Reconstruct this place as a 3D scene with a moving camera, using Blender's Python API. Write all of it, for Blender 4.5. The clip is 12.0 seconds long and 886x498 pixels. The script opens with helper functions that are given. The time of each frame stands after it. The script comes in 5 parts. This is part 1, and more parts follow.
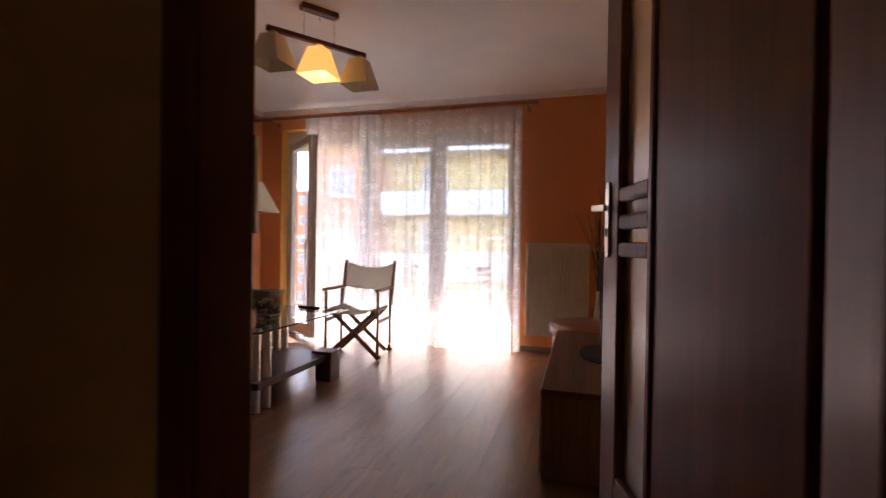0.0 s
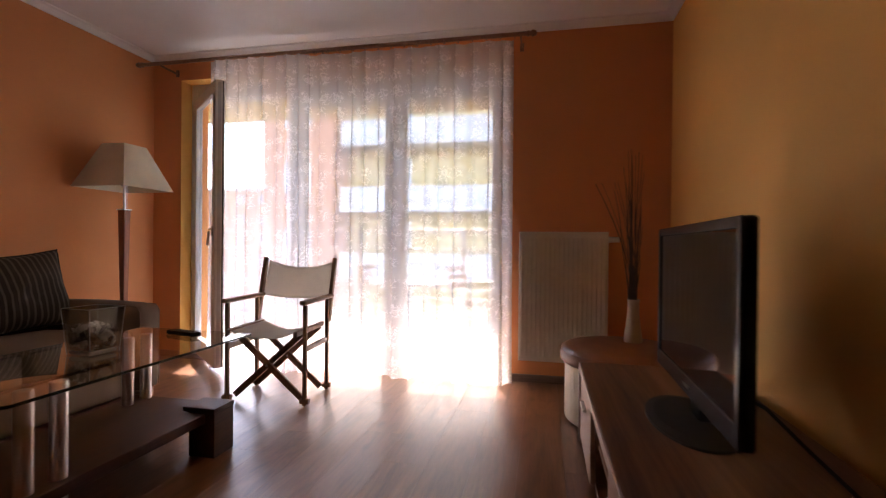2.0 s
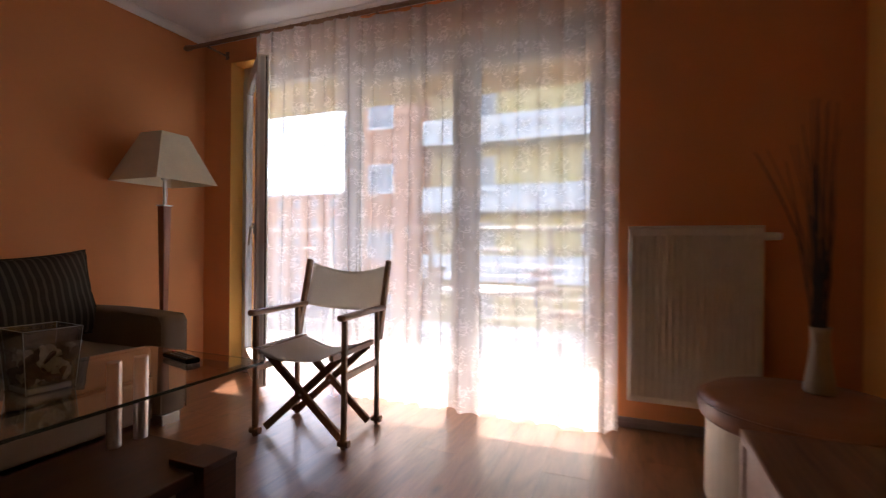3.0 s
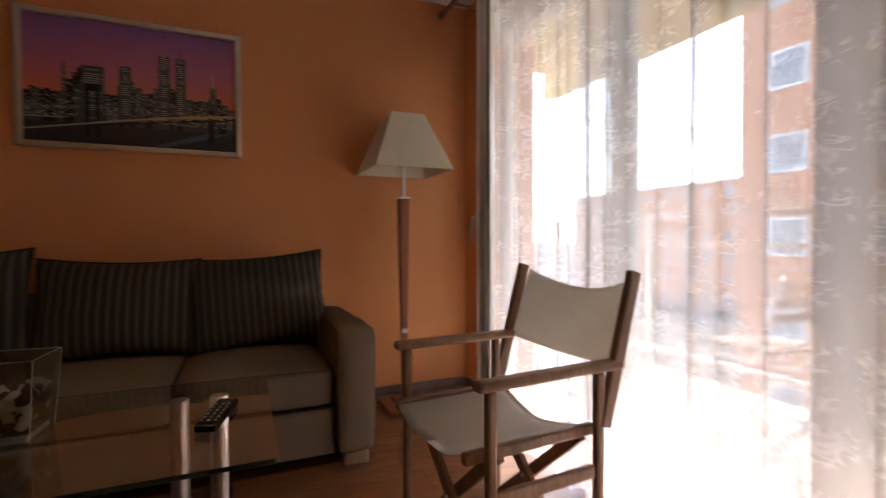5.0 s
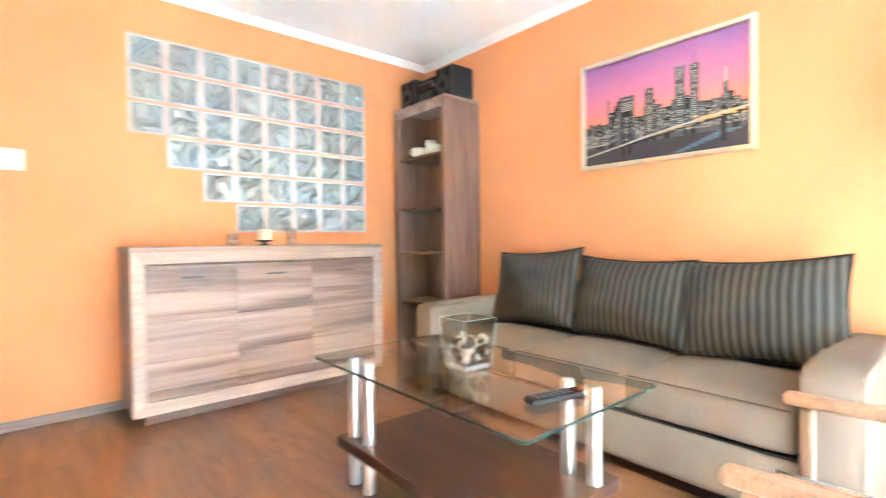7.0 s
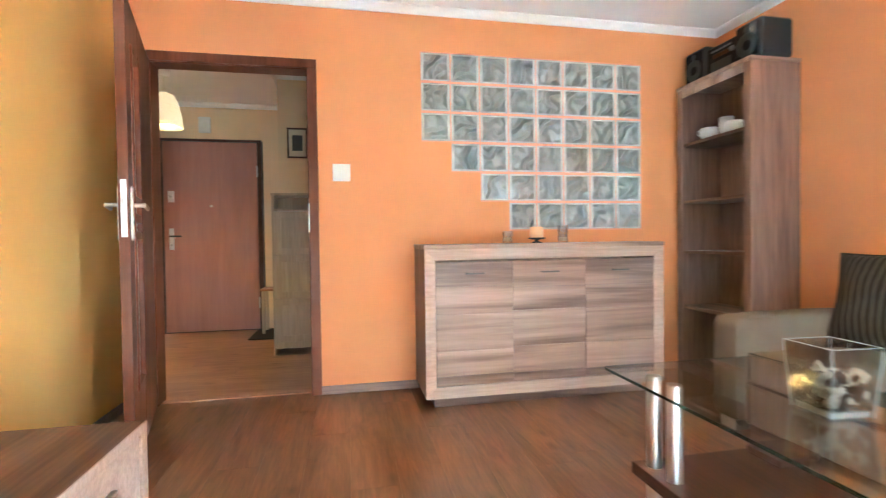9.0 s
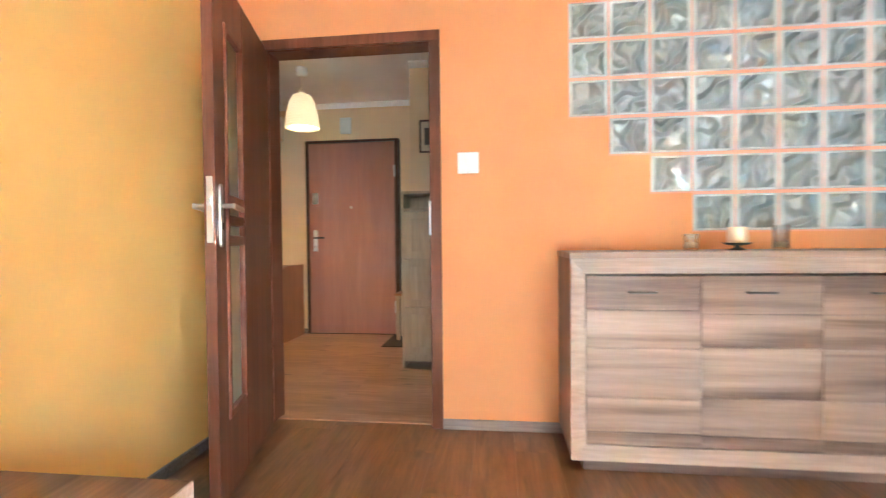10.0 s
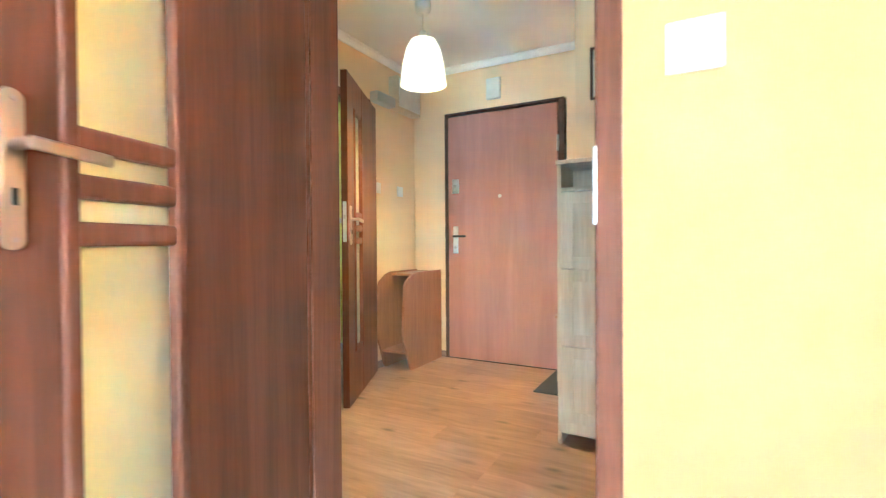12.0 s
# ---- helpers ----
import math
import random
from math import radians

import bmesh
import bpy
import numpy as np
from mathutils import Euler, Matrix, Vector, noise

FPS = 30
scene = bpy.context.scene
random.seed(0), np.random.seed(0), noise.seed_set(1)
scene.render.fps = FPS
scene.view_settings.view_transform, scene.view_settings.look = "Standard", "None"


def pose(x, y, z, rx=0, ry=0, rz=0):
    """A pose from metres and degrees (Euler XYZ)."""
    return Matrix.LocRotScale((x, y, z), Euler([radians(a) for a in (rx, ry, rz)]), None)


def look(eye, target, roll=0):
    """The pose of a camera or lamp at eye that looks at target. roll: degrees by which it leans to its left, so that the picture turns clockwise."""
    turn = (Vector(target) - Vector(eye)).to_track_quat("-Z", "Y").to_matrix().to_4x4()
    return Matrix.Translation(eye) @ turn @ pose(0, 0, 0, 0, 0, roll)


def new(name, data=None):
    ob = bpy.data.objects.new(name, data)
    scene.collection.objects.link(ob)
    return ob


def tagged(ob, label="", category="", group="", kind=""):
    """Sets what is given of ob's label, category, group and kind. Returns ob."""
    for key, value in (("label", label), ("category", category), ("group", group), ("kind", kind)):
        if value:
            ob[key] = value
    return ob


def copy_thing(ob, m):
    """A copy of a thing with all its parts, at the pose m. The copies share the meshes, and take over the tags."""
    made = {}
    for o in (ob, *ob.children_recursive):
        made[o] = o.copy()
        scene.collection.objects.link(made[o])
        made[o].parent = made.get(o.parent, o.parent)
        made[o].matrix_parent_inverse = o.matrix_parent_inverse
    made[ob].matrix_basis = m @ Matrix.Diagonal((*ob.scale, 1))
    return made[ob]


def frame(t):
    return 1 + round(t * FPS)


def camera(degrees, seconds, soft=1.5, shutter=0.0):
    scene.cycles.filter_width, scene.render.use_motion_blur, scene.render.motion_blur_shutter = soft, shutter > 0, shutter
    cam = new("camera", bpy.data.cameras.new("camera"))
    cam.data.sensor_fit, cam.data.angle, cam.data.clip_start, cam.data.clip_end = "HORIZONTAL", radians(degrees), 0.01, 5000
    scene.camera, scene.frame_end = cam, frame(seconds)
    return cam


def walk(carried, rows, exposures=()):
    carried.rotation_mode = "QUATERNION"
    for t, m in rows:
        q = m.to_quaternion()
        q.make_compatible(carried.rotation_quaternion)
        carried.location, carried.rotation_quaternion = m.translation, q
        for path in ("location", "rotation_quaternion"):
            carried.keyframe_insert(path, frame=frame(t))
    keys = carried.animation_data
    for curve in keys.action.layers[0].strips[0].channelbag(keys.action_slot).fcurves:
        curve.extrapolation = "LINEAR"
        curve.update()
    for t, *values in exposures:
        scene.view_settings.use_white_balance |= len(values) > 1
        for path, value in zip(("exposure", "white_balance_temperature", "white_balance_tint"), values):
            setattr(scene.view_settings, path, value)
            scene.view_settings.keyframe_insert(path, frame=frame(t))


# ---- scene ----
cam = camera(86.1, 12.0, soft=1.15, shutter=0.5)
PATH = [
    (0, (0.168, -0.732, 1.013), (-0.39, 1.188, 0.997), 0.9),
    (0.5, (0.038, -0.422, 0.996), (-0.364, 1.537, 0.978), 0.7),
    (1, (-0.047, -0.104, 0.978), (-0.429, 1.859, 0.962), 0.8),
    (1.5, (-0.119, 0.195, 0.953), (-0.492, 2.16, 0.936), 0.6),
    (2, (-0.163, 0.537, 0.942), (-0.58, 2.493, 0.93), 0.6),
    (2.5, (-0.214, 0.899, 0.941), (-0.773, 2.819, 0.921), 0.5),
    (4.3, (-0.492, 2.096, 0.902), (-1.944, 3.472, 0.897), 0.6),
    (4.5, (-0.508, 2.239, 0.926), (-2.079, 3.476, 0.9), 0.2),
    (5, (-0.557, 2.542, 0.94), (-2.396, 3.328, 0.904), -0.2),
    (5.5, (-0.641, 2.827, 0.962), (-2.634, 2.995, 0.928), -0.4),
    (6, (-0.761, 3.018, 0.947), (-2.706, 2.555, 0.917), -0.5),
    (6.5, (-0.796, 3.161, 0.965), (-2.502, 2.119, 0.914), -0.7),
    (7, (-0.723, 3.307, 0.967), (-2.019, 1.784, 0.928), -0.6),
    (7.5, (-0.615, 3.395, 0.975), (-1.602, 1.656, 0.935), -0.6),
    (7.7, (-0.61, 3.433, 0.983), (-1.482, 1.634, 0.941), -0.8),
    (9.3, (-0.693, 2.918, 0.971), (-0.931, 0.933, 0.933), -0.7),
    (9.5, (-0.72, 2.795, 0.979), (-0.831, 0.799, 0.942), -0.7),
    (10, (-0.778, 2.491, 0.998), (-0.539, 0.506, 0.964), -0.6),
    (10.5, (-0.795, 2.155, 1.002), (-0.301, 0.217, 0.971), -0.7),
    (11, (-0.785, 1.812, 1.003), (-0.143, -0.082, 0.974), -0.7),
    (11.5, (-0.737, 1.484, 1.006), (0.069, -0.346, 0.977), -0.4),
    (12, (-0.628, 1.146, 0.989), (0.328, -0.611, 0.964), -0.4),
]
EXPOSURES = [
    (0.0, 3.75, 6800, 24), (1.0, 3.9, 6800, 24), (1.5, 3.85, 6800, 24), (2.5, 3.45, 6700, 23), (4.5, 2.98, 7000, 15), (5.0, 3.4, 7000, 18), (5.5, 5.58, 6550, 21), (6.0, 6.95, 5800, 14),
    (6.5, 7.3, 5000, -7), (7.0, 7.55, 4750, -13), (7.5, 7.3, 4650, -13), (9.5, 6.9, 4950, -11), (10.5, 7.36, 4950, -18), (11.2, 7.56, 4720, -27), (12.0, 8.25, 3980, -26),
]
walk(cam, [(t, look(eye, target, roll)) for t, eye, target, roll in PATH], EXPOSURES)

# ---- world, sun ----
world = bpy.data.worlds.new("sky")
scene.world = world
world.use_nodes = True
wn = world.node_tree
sky = wn.nodes.new("ShaderNodeTexSky")
sky.sky_type = "NISHITA"
sky.sun_disc = False
SUN_EL, SUN_AZ = 48.0, -17.0
sky.sun_elevation = radians(SUN_EL)
sky.sun_rotation = radians(SUN_AZ)
wn.links.new(sky.outputs[0], wn.nodes["Background"].inputs[0])
wn.nodes["Background"].inputs[1].default_value = 0.14
sun = new("sun", bpy.data.lights.new("sun", "SUN"))
sun.data.energy, sun.data.angle, sun.data.color = 1.5, radians(0.6), (1.0, 0.95, 0.86)
_d = Vector((math.sin(radians(SUN_AZ)) * math.cos(radians(SUN_EL)), math.cos(radians(SUN_AZ)) * math.cos(radians(SUN_EL)), math.sin(radians(SUN_EL))))
sun.matrix_world = look((0, 12, 14), Vector((0, 12, 14)) - _d)


# ---- materials ----
def material(name, color, rough=0.6, metal=0.0, spec=0.5):
    m = bpy.data.materials.new(name)
    m.use_nodes = True
    b = m.node_tree.nodes["Principled BSDF"]
    b.inputs["Base Color"].default_value = (*color, 1)
    b.inputs["Roughness"].default_value = rough
    b.inputs["Metallic"].default_value = metal
    b.inputs["Specular IOR Level"].default_value = spec
    return m


def nodes_of(m):
    return m.node_tree.nodes, m.node_tree.links, m.node_tree.nodes.get("Principled BSDF")


def coords(m, scale=(1, 1, 1), rot=(0, 0, 0), world_space=True):
    n, l, b = nodes_of(m)
    mp = n.new("ShaderNodeMapping")
    mp.inputs["Scale"].default_value = scale
    mp.inputs["Rotation"].default_value = [radians(a) for a in rot]
    if world_space:
        src = n.new("ShaderNodeNewGeometry").outputs["Position"]
    else:
        src = n.new("ShaderNodeTexCoord").outputs["Object"]
    l.new(src, mp.inputs[0])
    return mp.outputs[0]


def noise_node(m, vec, scale, detail=4, rough=0.55, distort=0.0):
    n, l, b = nodes_of(m)
    t = n.new("ShaderNodeTexNoise")
    t.inputs["Scale"].default_value, t.inputs["Detail"].default_value = scale, detail
    t.inputs["Roughness"].default_value, t.inputs["Distortion"].default_value = rough, distort
    l.new(vec, t.inputs["Vector"])
    return t.outputs["Fac"]


def ramp(m, fac, stops):
    n, l, b = nodes_of(m)
    r = n.new("ShaderNodeValToRGB")
    while len(r.color_ramp.elements) < len(stops):
        r.color_ramp.elements.new(0.5)
    for e, (p, c) in zip(r.color_ramp.elements, stops):
        e.position, e.color = p, (*c, 1)
    l.new(fac, r.inputs[0])
    return r.outputs[0]


def mix(m, fac, a, b_, kind="MIX"):
    n, l, b = nodes_of(m)
    x = n.new("ShaderNodeMix")
    x.data_type, x.blend_type = "RGBA", kind
    for i, v in ((0, fac), (6, a), (7, b_)):
        if isinstance(v, (int, float)):
            x.inputs[i].default_value = v
        elif isinstance(v, tuple):
            x.inputs[i].default_value = (*v, 1)
        else:
            l.new(v, x.inputs[i])
    return x.outputs[2]


def bump(m, fac, strength=0.2, distance=0.002):
    n, l, b = nodes_of(m)
    bp = n.new("ShaderNodeBump")
    bp.inputs["Strength"].default_value, bp.inputs["Distance"].default_value = strength, distance
    l.new(fac, bp.inputs["Height"])
    l.new(bp.outputs[0], b.inputs["Normal"])


def shade(c, f):
    return tuple(min(1.0, v * f) for v in c)


def paint(name, color, rough=0.75):
    m = material(name, color, rough, spec=0.3)
    n, l, b = nodes_of(m)
    v = coords(m)
    big = noise_node(m, v, 1.3, 3)
    fine = noise_node(m, v, 140, 3)
    l.new(ramp(m, big, [(0.3, shade(color, 0.94)), (0.7, shade(color, 1.05))]), b.inputs["Base Color"])
    bump(m, fine, 0.25, 0.0015)
    return m


def wood(name, dark, light, axis="x", rough=0.45, grain=1.0, per_piece=0.25, world_space=True, contrast=0.19, swirl=0.6, relief=0.15, stretch=0.9, rings=5, knots=0.0, fine_mix=0.45):
    """Streaks along one axis, with broad bands, fine grain and a shift from piece to piece."""
    m = material(name, dark, rough)
    n, l, b = nodes_of(m)
    s = {"x": (stretch, 16, 16), "y": (16, stretch, 16), "z": (16, 16, stretch)}[axis]
    base = coords(m, tuple(q * grain for q in s), world_space=world_space)
    info = n.new("ShaderNodeObjectInfo")
    add = n.new("ShaderNodeVectorMath")
    add.operation = "MULTIPLY_ADD"
    l.new(info.outputs["Random"], add.inputs[0])
    add.inputs[1].default_value = (31, 17, 23)
    l.new(base, add.inputs[2])
    bands = noise_node(m, add.outputs[0], 0.8, rings, 0.6, swirl)
    fine = noise_node(m, add.outputs[0], 6, 4, 0.65, 0.3)
    col = ramp(m, bands, [(0.5 - contrast, dark), (0.5, tuple((p + q) / 2 for p, q in zip(dark, light))), (0.5 + contrast, light)])
    col = mix(m, fine_mix, col, ramp(m, fine, [(0.35, shade(dark, 0.75)), (0.65, light)]))
    if knots:
        kp = coords(m, (1.3, 2.6, 1) if axis == "x" else (2.6, 1.3, 1))
        vo = n.new("ShaderNodeTexVoronoi")
        vo.voronoi_dimensions = "2D"
        vo.inputs["Scale"].default_value = 1.5
        l.new(kp, vo.inputs["Vector"])
        spot = ramp(m, vo.outputs["Distance"], [(0.02, (1, 1, 1)), (0.085, (0, 0, 0))])
        sc = n.new("ShaderNodeMath")
        sc.operation = "MULTIPLY"
        l.new(spot, sc.inputs[0])
        sc.inputs[1].default_value = knots
        col = mix(m, sc.outputs[0], col, shade(dark, 0.45))
    pv = n.new("ShaderNodeMapRange")
    pv.inputs["To Min"].default_value, pv.inputs["To Max"].default_value = 1 - per_piece, 1 + per_piece
    l.new(info.outputs["Random"], pv.inputs[0])
    hsv = n.new("ShaderNodeHueSaturation")
    l.new(pv.outputs[0], hsv.inputs["Value"])
    l.new(col, hsv.inputs["Color"])
    l.new(hsv.outputs[0], b.inputs["Base Color"])
    r = n.new("ShaderNodeMapRange")
    r.inputs["To Min"].default_value, r.inputs["To Max"].default_value = rough - 0.04, rough + 0.08
    l.new(fine, r.inputs[0])
    l.new(r.outputs[0], b.inputs["Roughness"])
    bump(m, fine, relief, 0.001)
    return m


def laminate(name, dark, light, axis, rough, spec, per_piece, knots=0.0, fine=0.3, detail=5, wide=13, warp=0.0):
    """Smooth floor board: broad streaks along the board, finer grain and, if wanted, dark knots."""
    m = material(name, dark, rough, spec=spec)
    n, l, b = nodes_of(m)
    info = n.new("ShaderNodeObjectInfo")

    def streaks(across, along, detail, warp=0.0):
        add = n.new("ShaderNodeVectorMath")
        add.operation = "MULTIPLY_ADD"
        l.new(info.outputs["Random"], add.inputs[0])
        add.inputs[1].default_value = (31, 17, 23)
        l.new(coords(m, (along, across, across) if axis == "x" else (across, along, across)), add.inputs[2])
        return noise_node(m, add.outputs[0], 1.0, detail, 0.6, warp)

    middle = tuple((p + q) / 2 for p, q in zip(dark, light))
    col = ramp(m, streaks(wide, wide / 6, detail, warp), [(0.28, dark), (0.5, middle), (0.72, light)])
    col = mix(m, fine, col, ramp(m, streaks(70, 6, 3), [(0.3, dark), (0.7, light)]))
    if knots:
        vo = n.new("ShaderNodeTexVoronoi")
        vo.voronoi_dimensions = "2D"
        vo.inputs["Scale"].default_value = 1.0
        l.new(coords(m, (2.2, 5.2, 1) if axis == "x" else (5.2, 2.2, 1)), vo.inputs["Vector"])
        spot = ramp(m, vo.outputs["Distance"], [(0.02, (knots,) * 3), (0.13, (0, 0, 0))])
        some = n.new("ShaderNodeSeparateColor")
        l.new(vo.outputs["Color"], some.inputs[0])
        pick = ramp(m, some.outputs[0], [(0.55, (0, 0, 0)), (0.75, (1, 1, 1))])
        both = n.new("ShaderNodeMath")
        both.operation = "MULTIPLY"
        l.new(spot, both.inputs[0])
        l.new(pick, both.inputs[1])
        col = mix(m, both.outputs[0], col, shade(dark, 0.45))
    pv = n.new("ShaderNodeMapRange")
    pv.inputs["To Min"].default_value, pv.inputs["To Max"].default_value = 1 - per_piece, 1 + per_piece
    l.new(info.outputs["Random"], pv.inputs[0])
    hsv = n.new("ShaderNodeHueSaturation")
    l.new(pv.outputs[0], hsv.inputs["Value"])
    l.new(col, hsv.inputs["Color"])
    l.new(hsv.outputs[0], b.inputs["Base Color"])
    return m


def cloth(name, color, weave=700, rough=0.9, var=0.12):
    m = material(name, color, rough, spec=0.2)
    n, l, b = nodes_of(m)
    v = coords(m, world_space=False)
    big = noise_node(m, v, 5, 4)
    fine = noise_node(m, v, weave, 2)
    c = mix(m, 0.5, ramp(m, big, [(0.3, shade(color, 1 - var)), (0.7, shade(color, 1 + var))]), ramp(m, fine, [(0.3, shade(color, 0.8)), (0.7, shade(color, 1.2))]))
    l.new(c, b.inputs["Base Color"])
    bump(m, fine, 0.4, 0.001)
    return m


def metal(name, color, rough=0.25):
    m = material(name, color, rough, 1.0)
    n, l, b = nodes_of(m)
    f = noise_node(m, coords(m, (1, 1, 12)), 40, 3)
    r = n.new("ShaderNodeMapRange")
    r.inputs["To Min"].default_value, r.inputs["To Max"].default_value = rough - 0.06, rough + 0.1
    l.new(f, r.inputs[0])
    l.new(r.outputs[0], b.inputs["Roughness"])
    return m


def glass(name, color=(1, 1, 1), rough=0.0, ior=1.5):
    m = material(name, color, rough)
    b = m.node_tree.nodes["Principled BSDF"]
    b.inputs["Transmission Weight"].default_value = 1.0
    b.inputs["IOR"].default_value = ior
    return m


def thin_glass(name, tint=(0.90, 0.92, 0.91)):
    """Clear glass too thin to bend light: straight through, with a mirror gloss that grows at a slant."""
    m = bpy.data.materials.new(name)
    m.use_nodes = True
    n, l = m.node_tree.nodes, m.node_tree.links
    n.clear()
    out, tr, gl, mx, fr = (n.new("ShaderNode" + k) for k in ("OutputMaterial", "BsdfTransparent", "BsdfGlossy", "MixShader", "LayerWeight"))
    tr.inputs[0].default_value = (*tint, 1)
    gl.inputs["Roughness"].default_value = 0.01
    pw, ad = n.new("ShaderNodeMath"), n.new("ShaderNodeMath")
    pw.operation, ad.operation = "POWER", "MULTIPLY_ADD"
    l.new(fr.outputs["Facing"], pw.inputs[0])
    pw.inputs[1].default_value = 2.5
    l.new(pw.outputs[0], ad.inputs[0])
    ad.inputs[1].default_value, ad.inputs[2].default_value = 0.7, 0.16
    l.new(ad.outputs[0], mx.inputs[0])
    l.new(tr.outputs[0], mx.inputs[1])
    l.new(gl.outputs[0], mx.inputs[2])
    l.new(mx.outputs[0], out.inputs[0])
    return m


def plain(name, color, rough=0.5, var=0.06):
    m = material(name, color, rough)
    n, l, b = nodes_of(m)
    f = noise_node(m, coords(m), 9, 5)
    l.new(ramp(m, f, [(0.3, shade(color, 1 - var)), (0.7, shade(color, 1 + var))]), b.inputs["Base Color"])
    return m


def glow(name, color, strength, base=(0.8, 0.7, 0.5)):
    m = material(name, base, 0.7)
    b = m.node_tree.nodes["Principled BSDF"]
    b.inputs["Emission Color"].default_value = (*color, 1)
    b.inputs["Emission Strength"].default_value = strength
    return m


def sheer(name, color, open_=0.5, pattern=True):
    """Thin net curtain: part of the light passes straight, part is scattered through."""
    m = bpy.data.materials.new(name)
    m.use_nodes = True
    n, l = m.node_tree.nodes, m.node_tree.links
    n.clear()
    out = n.new("ShaderNodeOutputMaterial")
    tr, tl, df = n.new("ShaderNodeBsdfTransparent"), n.new("ShaderNodeBsdfTranslucent"), n.new("ShaderNodeBsdfDiffuse")
    tl.inputs[0].default_value = (*color, 1)
    df.inputs[0].default_value = (*color, 1)
    a, bmix = n.new("ShaderNodeMixShader"), n.new("ShaderNodeMixShader")
    a.inputs[0].default_value = 0.22
    l.new(tl.outputs[0], a.inputs[1])
    l.new(df.outputs[0], a.inputs[2])
    l.new(a.outputs[0], bmix.inputs[1])
    l.new(tr.outputs[0], bmix.inputs[2])
    bmix.inputs[0].default_value = open_
    if pattern:
        # woven sprigs: rows of small rings with short curled tendrils between them
        geo = n.new("ShaderNodeTexCoord")
        mp = n.new("ShaderNodeMapping")
        mp.inputs["Scale"].default_value = (1.0, 0.03, 1)
        l.new(geo.outputs["Object"], mp.inputs[0])
        curl = ramp(m, noise_node(m, mp.outputs[0], 30, 1, 0.5, 0.9), [(0.45, (0, 0, 0)), (0.48, (1, 1, 1)), (0.52, (1, 1, 1)), (0.55, (0, 0, 0))])
        vo = n.new("ShaderNodeTexVoronoi")
        vo.inputs["Scale"].default_value = 9.0
        vo.inputs["Randomness"].default_value = 0.45
        l.new(mp.outputs[0], vo.inputs["Vector"])
        near = ramp(m, vo.outputs["Distance"], [(0.40, (1, 1, 1)), (0.52, (0.0, 0.0, 0.0))])
        rings = ramp(m, vo.outputs["Distance"], [(0.10, (0.1, 0.1, 0.1)), (0.15, (0.6, 0.6, 0.6)), (0.19, (0.6, 0.6, 0.6)), (0.24, (0, 0, 0))])
        mu, mx = n.new("ShaderNodeMath"), n.new("ShaderNodeMath")
        mu.operation, mx.operation = "MULTIPLY", "MAXIMUM"
        l.new(curl, mu.inputs[0])
        l.new(near, mu.inputs[1])
        l.new(mu.outputs[0], mx.inputs[0])
        l.new(rings, mx.inputs[1])
        mr = n.new("ShaderNodeMapRange")
        mr.inputs["To Min"].default_value, mr.inputs["To Max"].default_value = open_, max(0.04, open_ - 0.22)
        l.new(mx.outputs[0], mr.inputs[0])
        l.new(mr.outputs[0], bmix.inputs[0])
    l.new(bmix.outputs[0], out.inputs[0])
    return m


M = {}
M["orange"] = paint("orange_paint", (0.75, 0.31, 0.12))
M["yellow"] = paint("yellow_paint", (0.92, 0.51, 0.14))
M["peach"] = paint("peach_paint", (0.82, 0.62, 0.38))
M["white_paint"] = paint("ceiling_white", (0.90, 0.89, 0.89))
M["lime"] = paint("lime_paint", (0.74, 0.68, 0.22))
M["plank"] = laminate("brown_laminate", (0.072, 0.026, 0.010), (0.32, 0.135, 0.060), "y", 0.285, 1.0, 0.07, knots=0.6, fine=0.3, detail=5, wide=8, warp=1.7)
M["oak"] = laminate("light_oak_laminate", (0.215, 0.098, 0.056), (0.50, 0.275, 0.174), "x", 0.29, 0.5, 0.14, knots=0.9, warp=0.9)
M["walnut_h"] = wood("banded_walnut", (0.158, 0.090, 0.069), (0.50, 0.336, 0.256), "x", 0.45, 0.55, 0.07, contrast=0.14, rings=2.6, stretch=0.9, fine_mix=0.2, swirl=0.9)
M["walnut_frame"] = wood("pale_walnut_frame", (0.42, 0.285, 0.218), (0.57, 0.41, 0.325), "x", 0.45, 0.6, 0.05)
M["walnut_v"] = wood("walnut_upright", (0.155, 0.078, 0.055), (0.37, 0.212, 0.150), "z", 0.45, 0.6, 0.08)
M["walnut_y"] = wood("walnut_bench", (0.11, 0.049, 0.030), (0.34, 0.185, 0.112), "y", 0.45, 0.6, 0.05, contrast=0.2, rings=2.5, fine_mix=0.25)
M["walnut_y"].node_tree.nodes["Principled BSDF"].inputs["Specular IOR Level"].default_value = 0.25
M["door_wood"] = wood("mahogany_door", (0.115, 0.036, 0.018), (0.25, 0.085, 0.044), "z", 0.36, 0.8, 0.06, contrast=0.24, rings=3, fine_mix=0.22)
M["door_wood"].node_tree.nodes["Principled BSDF"].inputs["Specular IOR Level"].default_value = 0.25
M["entry_wood"] = wood("cherry_door", (0.35, 0.150, 0.110), (0.46, 0.220, 0.163), "z", 0.45, 0.35, 0.05, contrast=0.22, rings=2.5, fine_mix=0.15, stretch=1.5)
M["console_wood"] = wood("console_cherry", (0.30, 0.12, 0.055), (0.42, 0.19, 0.09), "z", 0.45, 0.7, 0.05)
M["pine"] = wood("grey_pine", (0.40, 0.285, 0.18), (0.64, 0.49, 0.335), "z", 0.55, 0.8, 0.08, contrast=0.28, fine_mix=0.25)
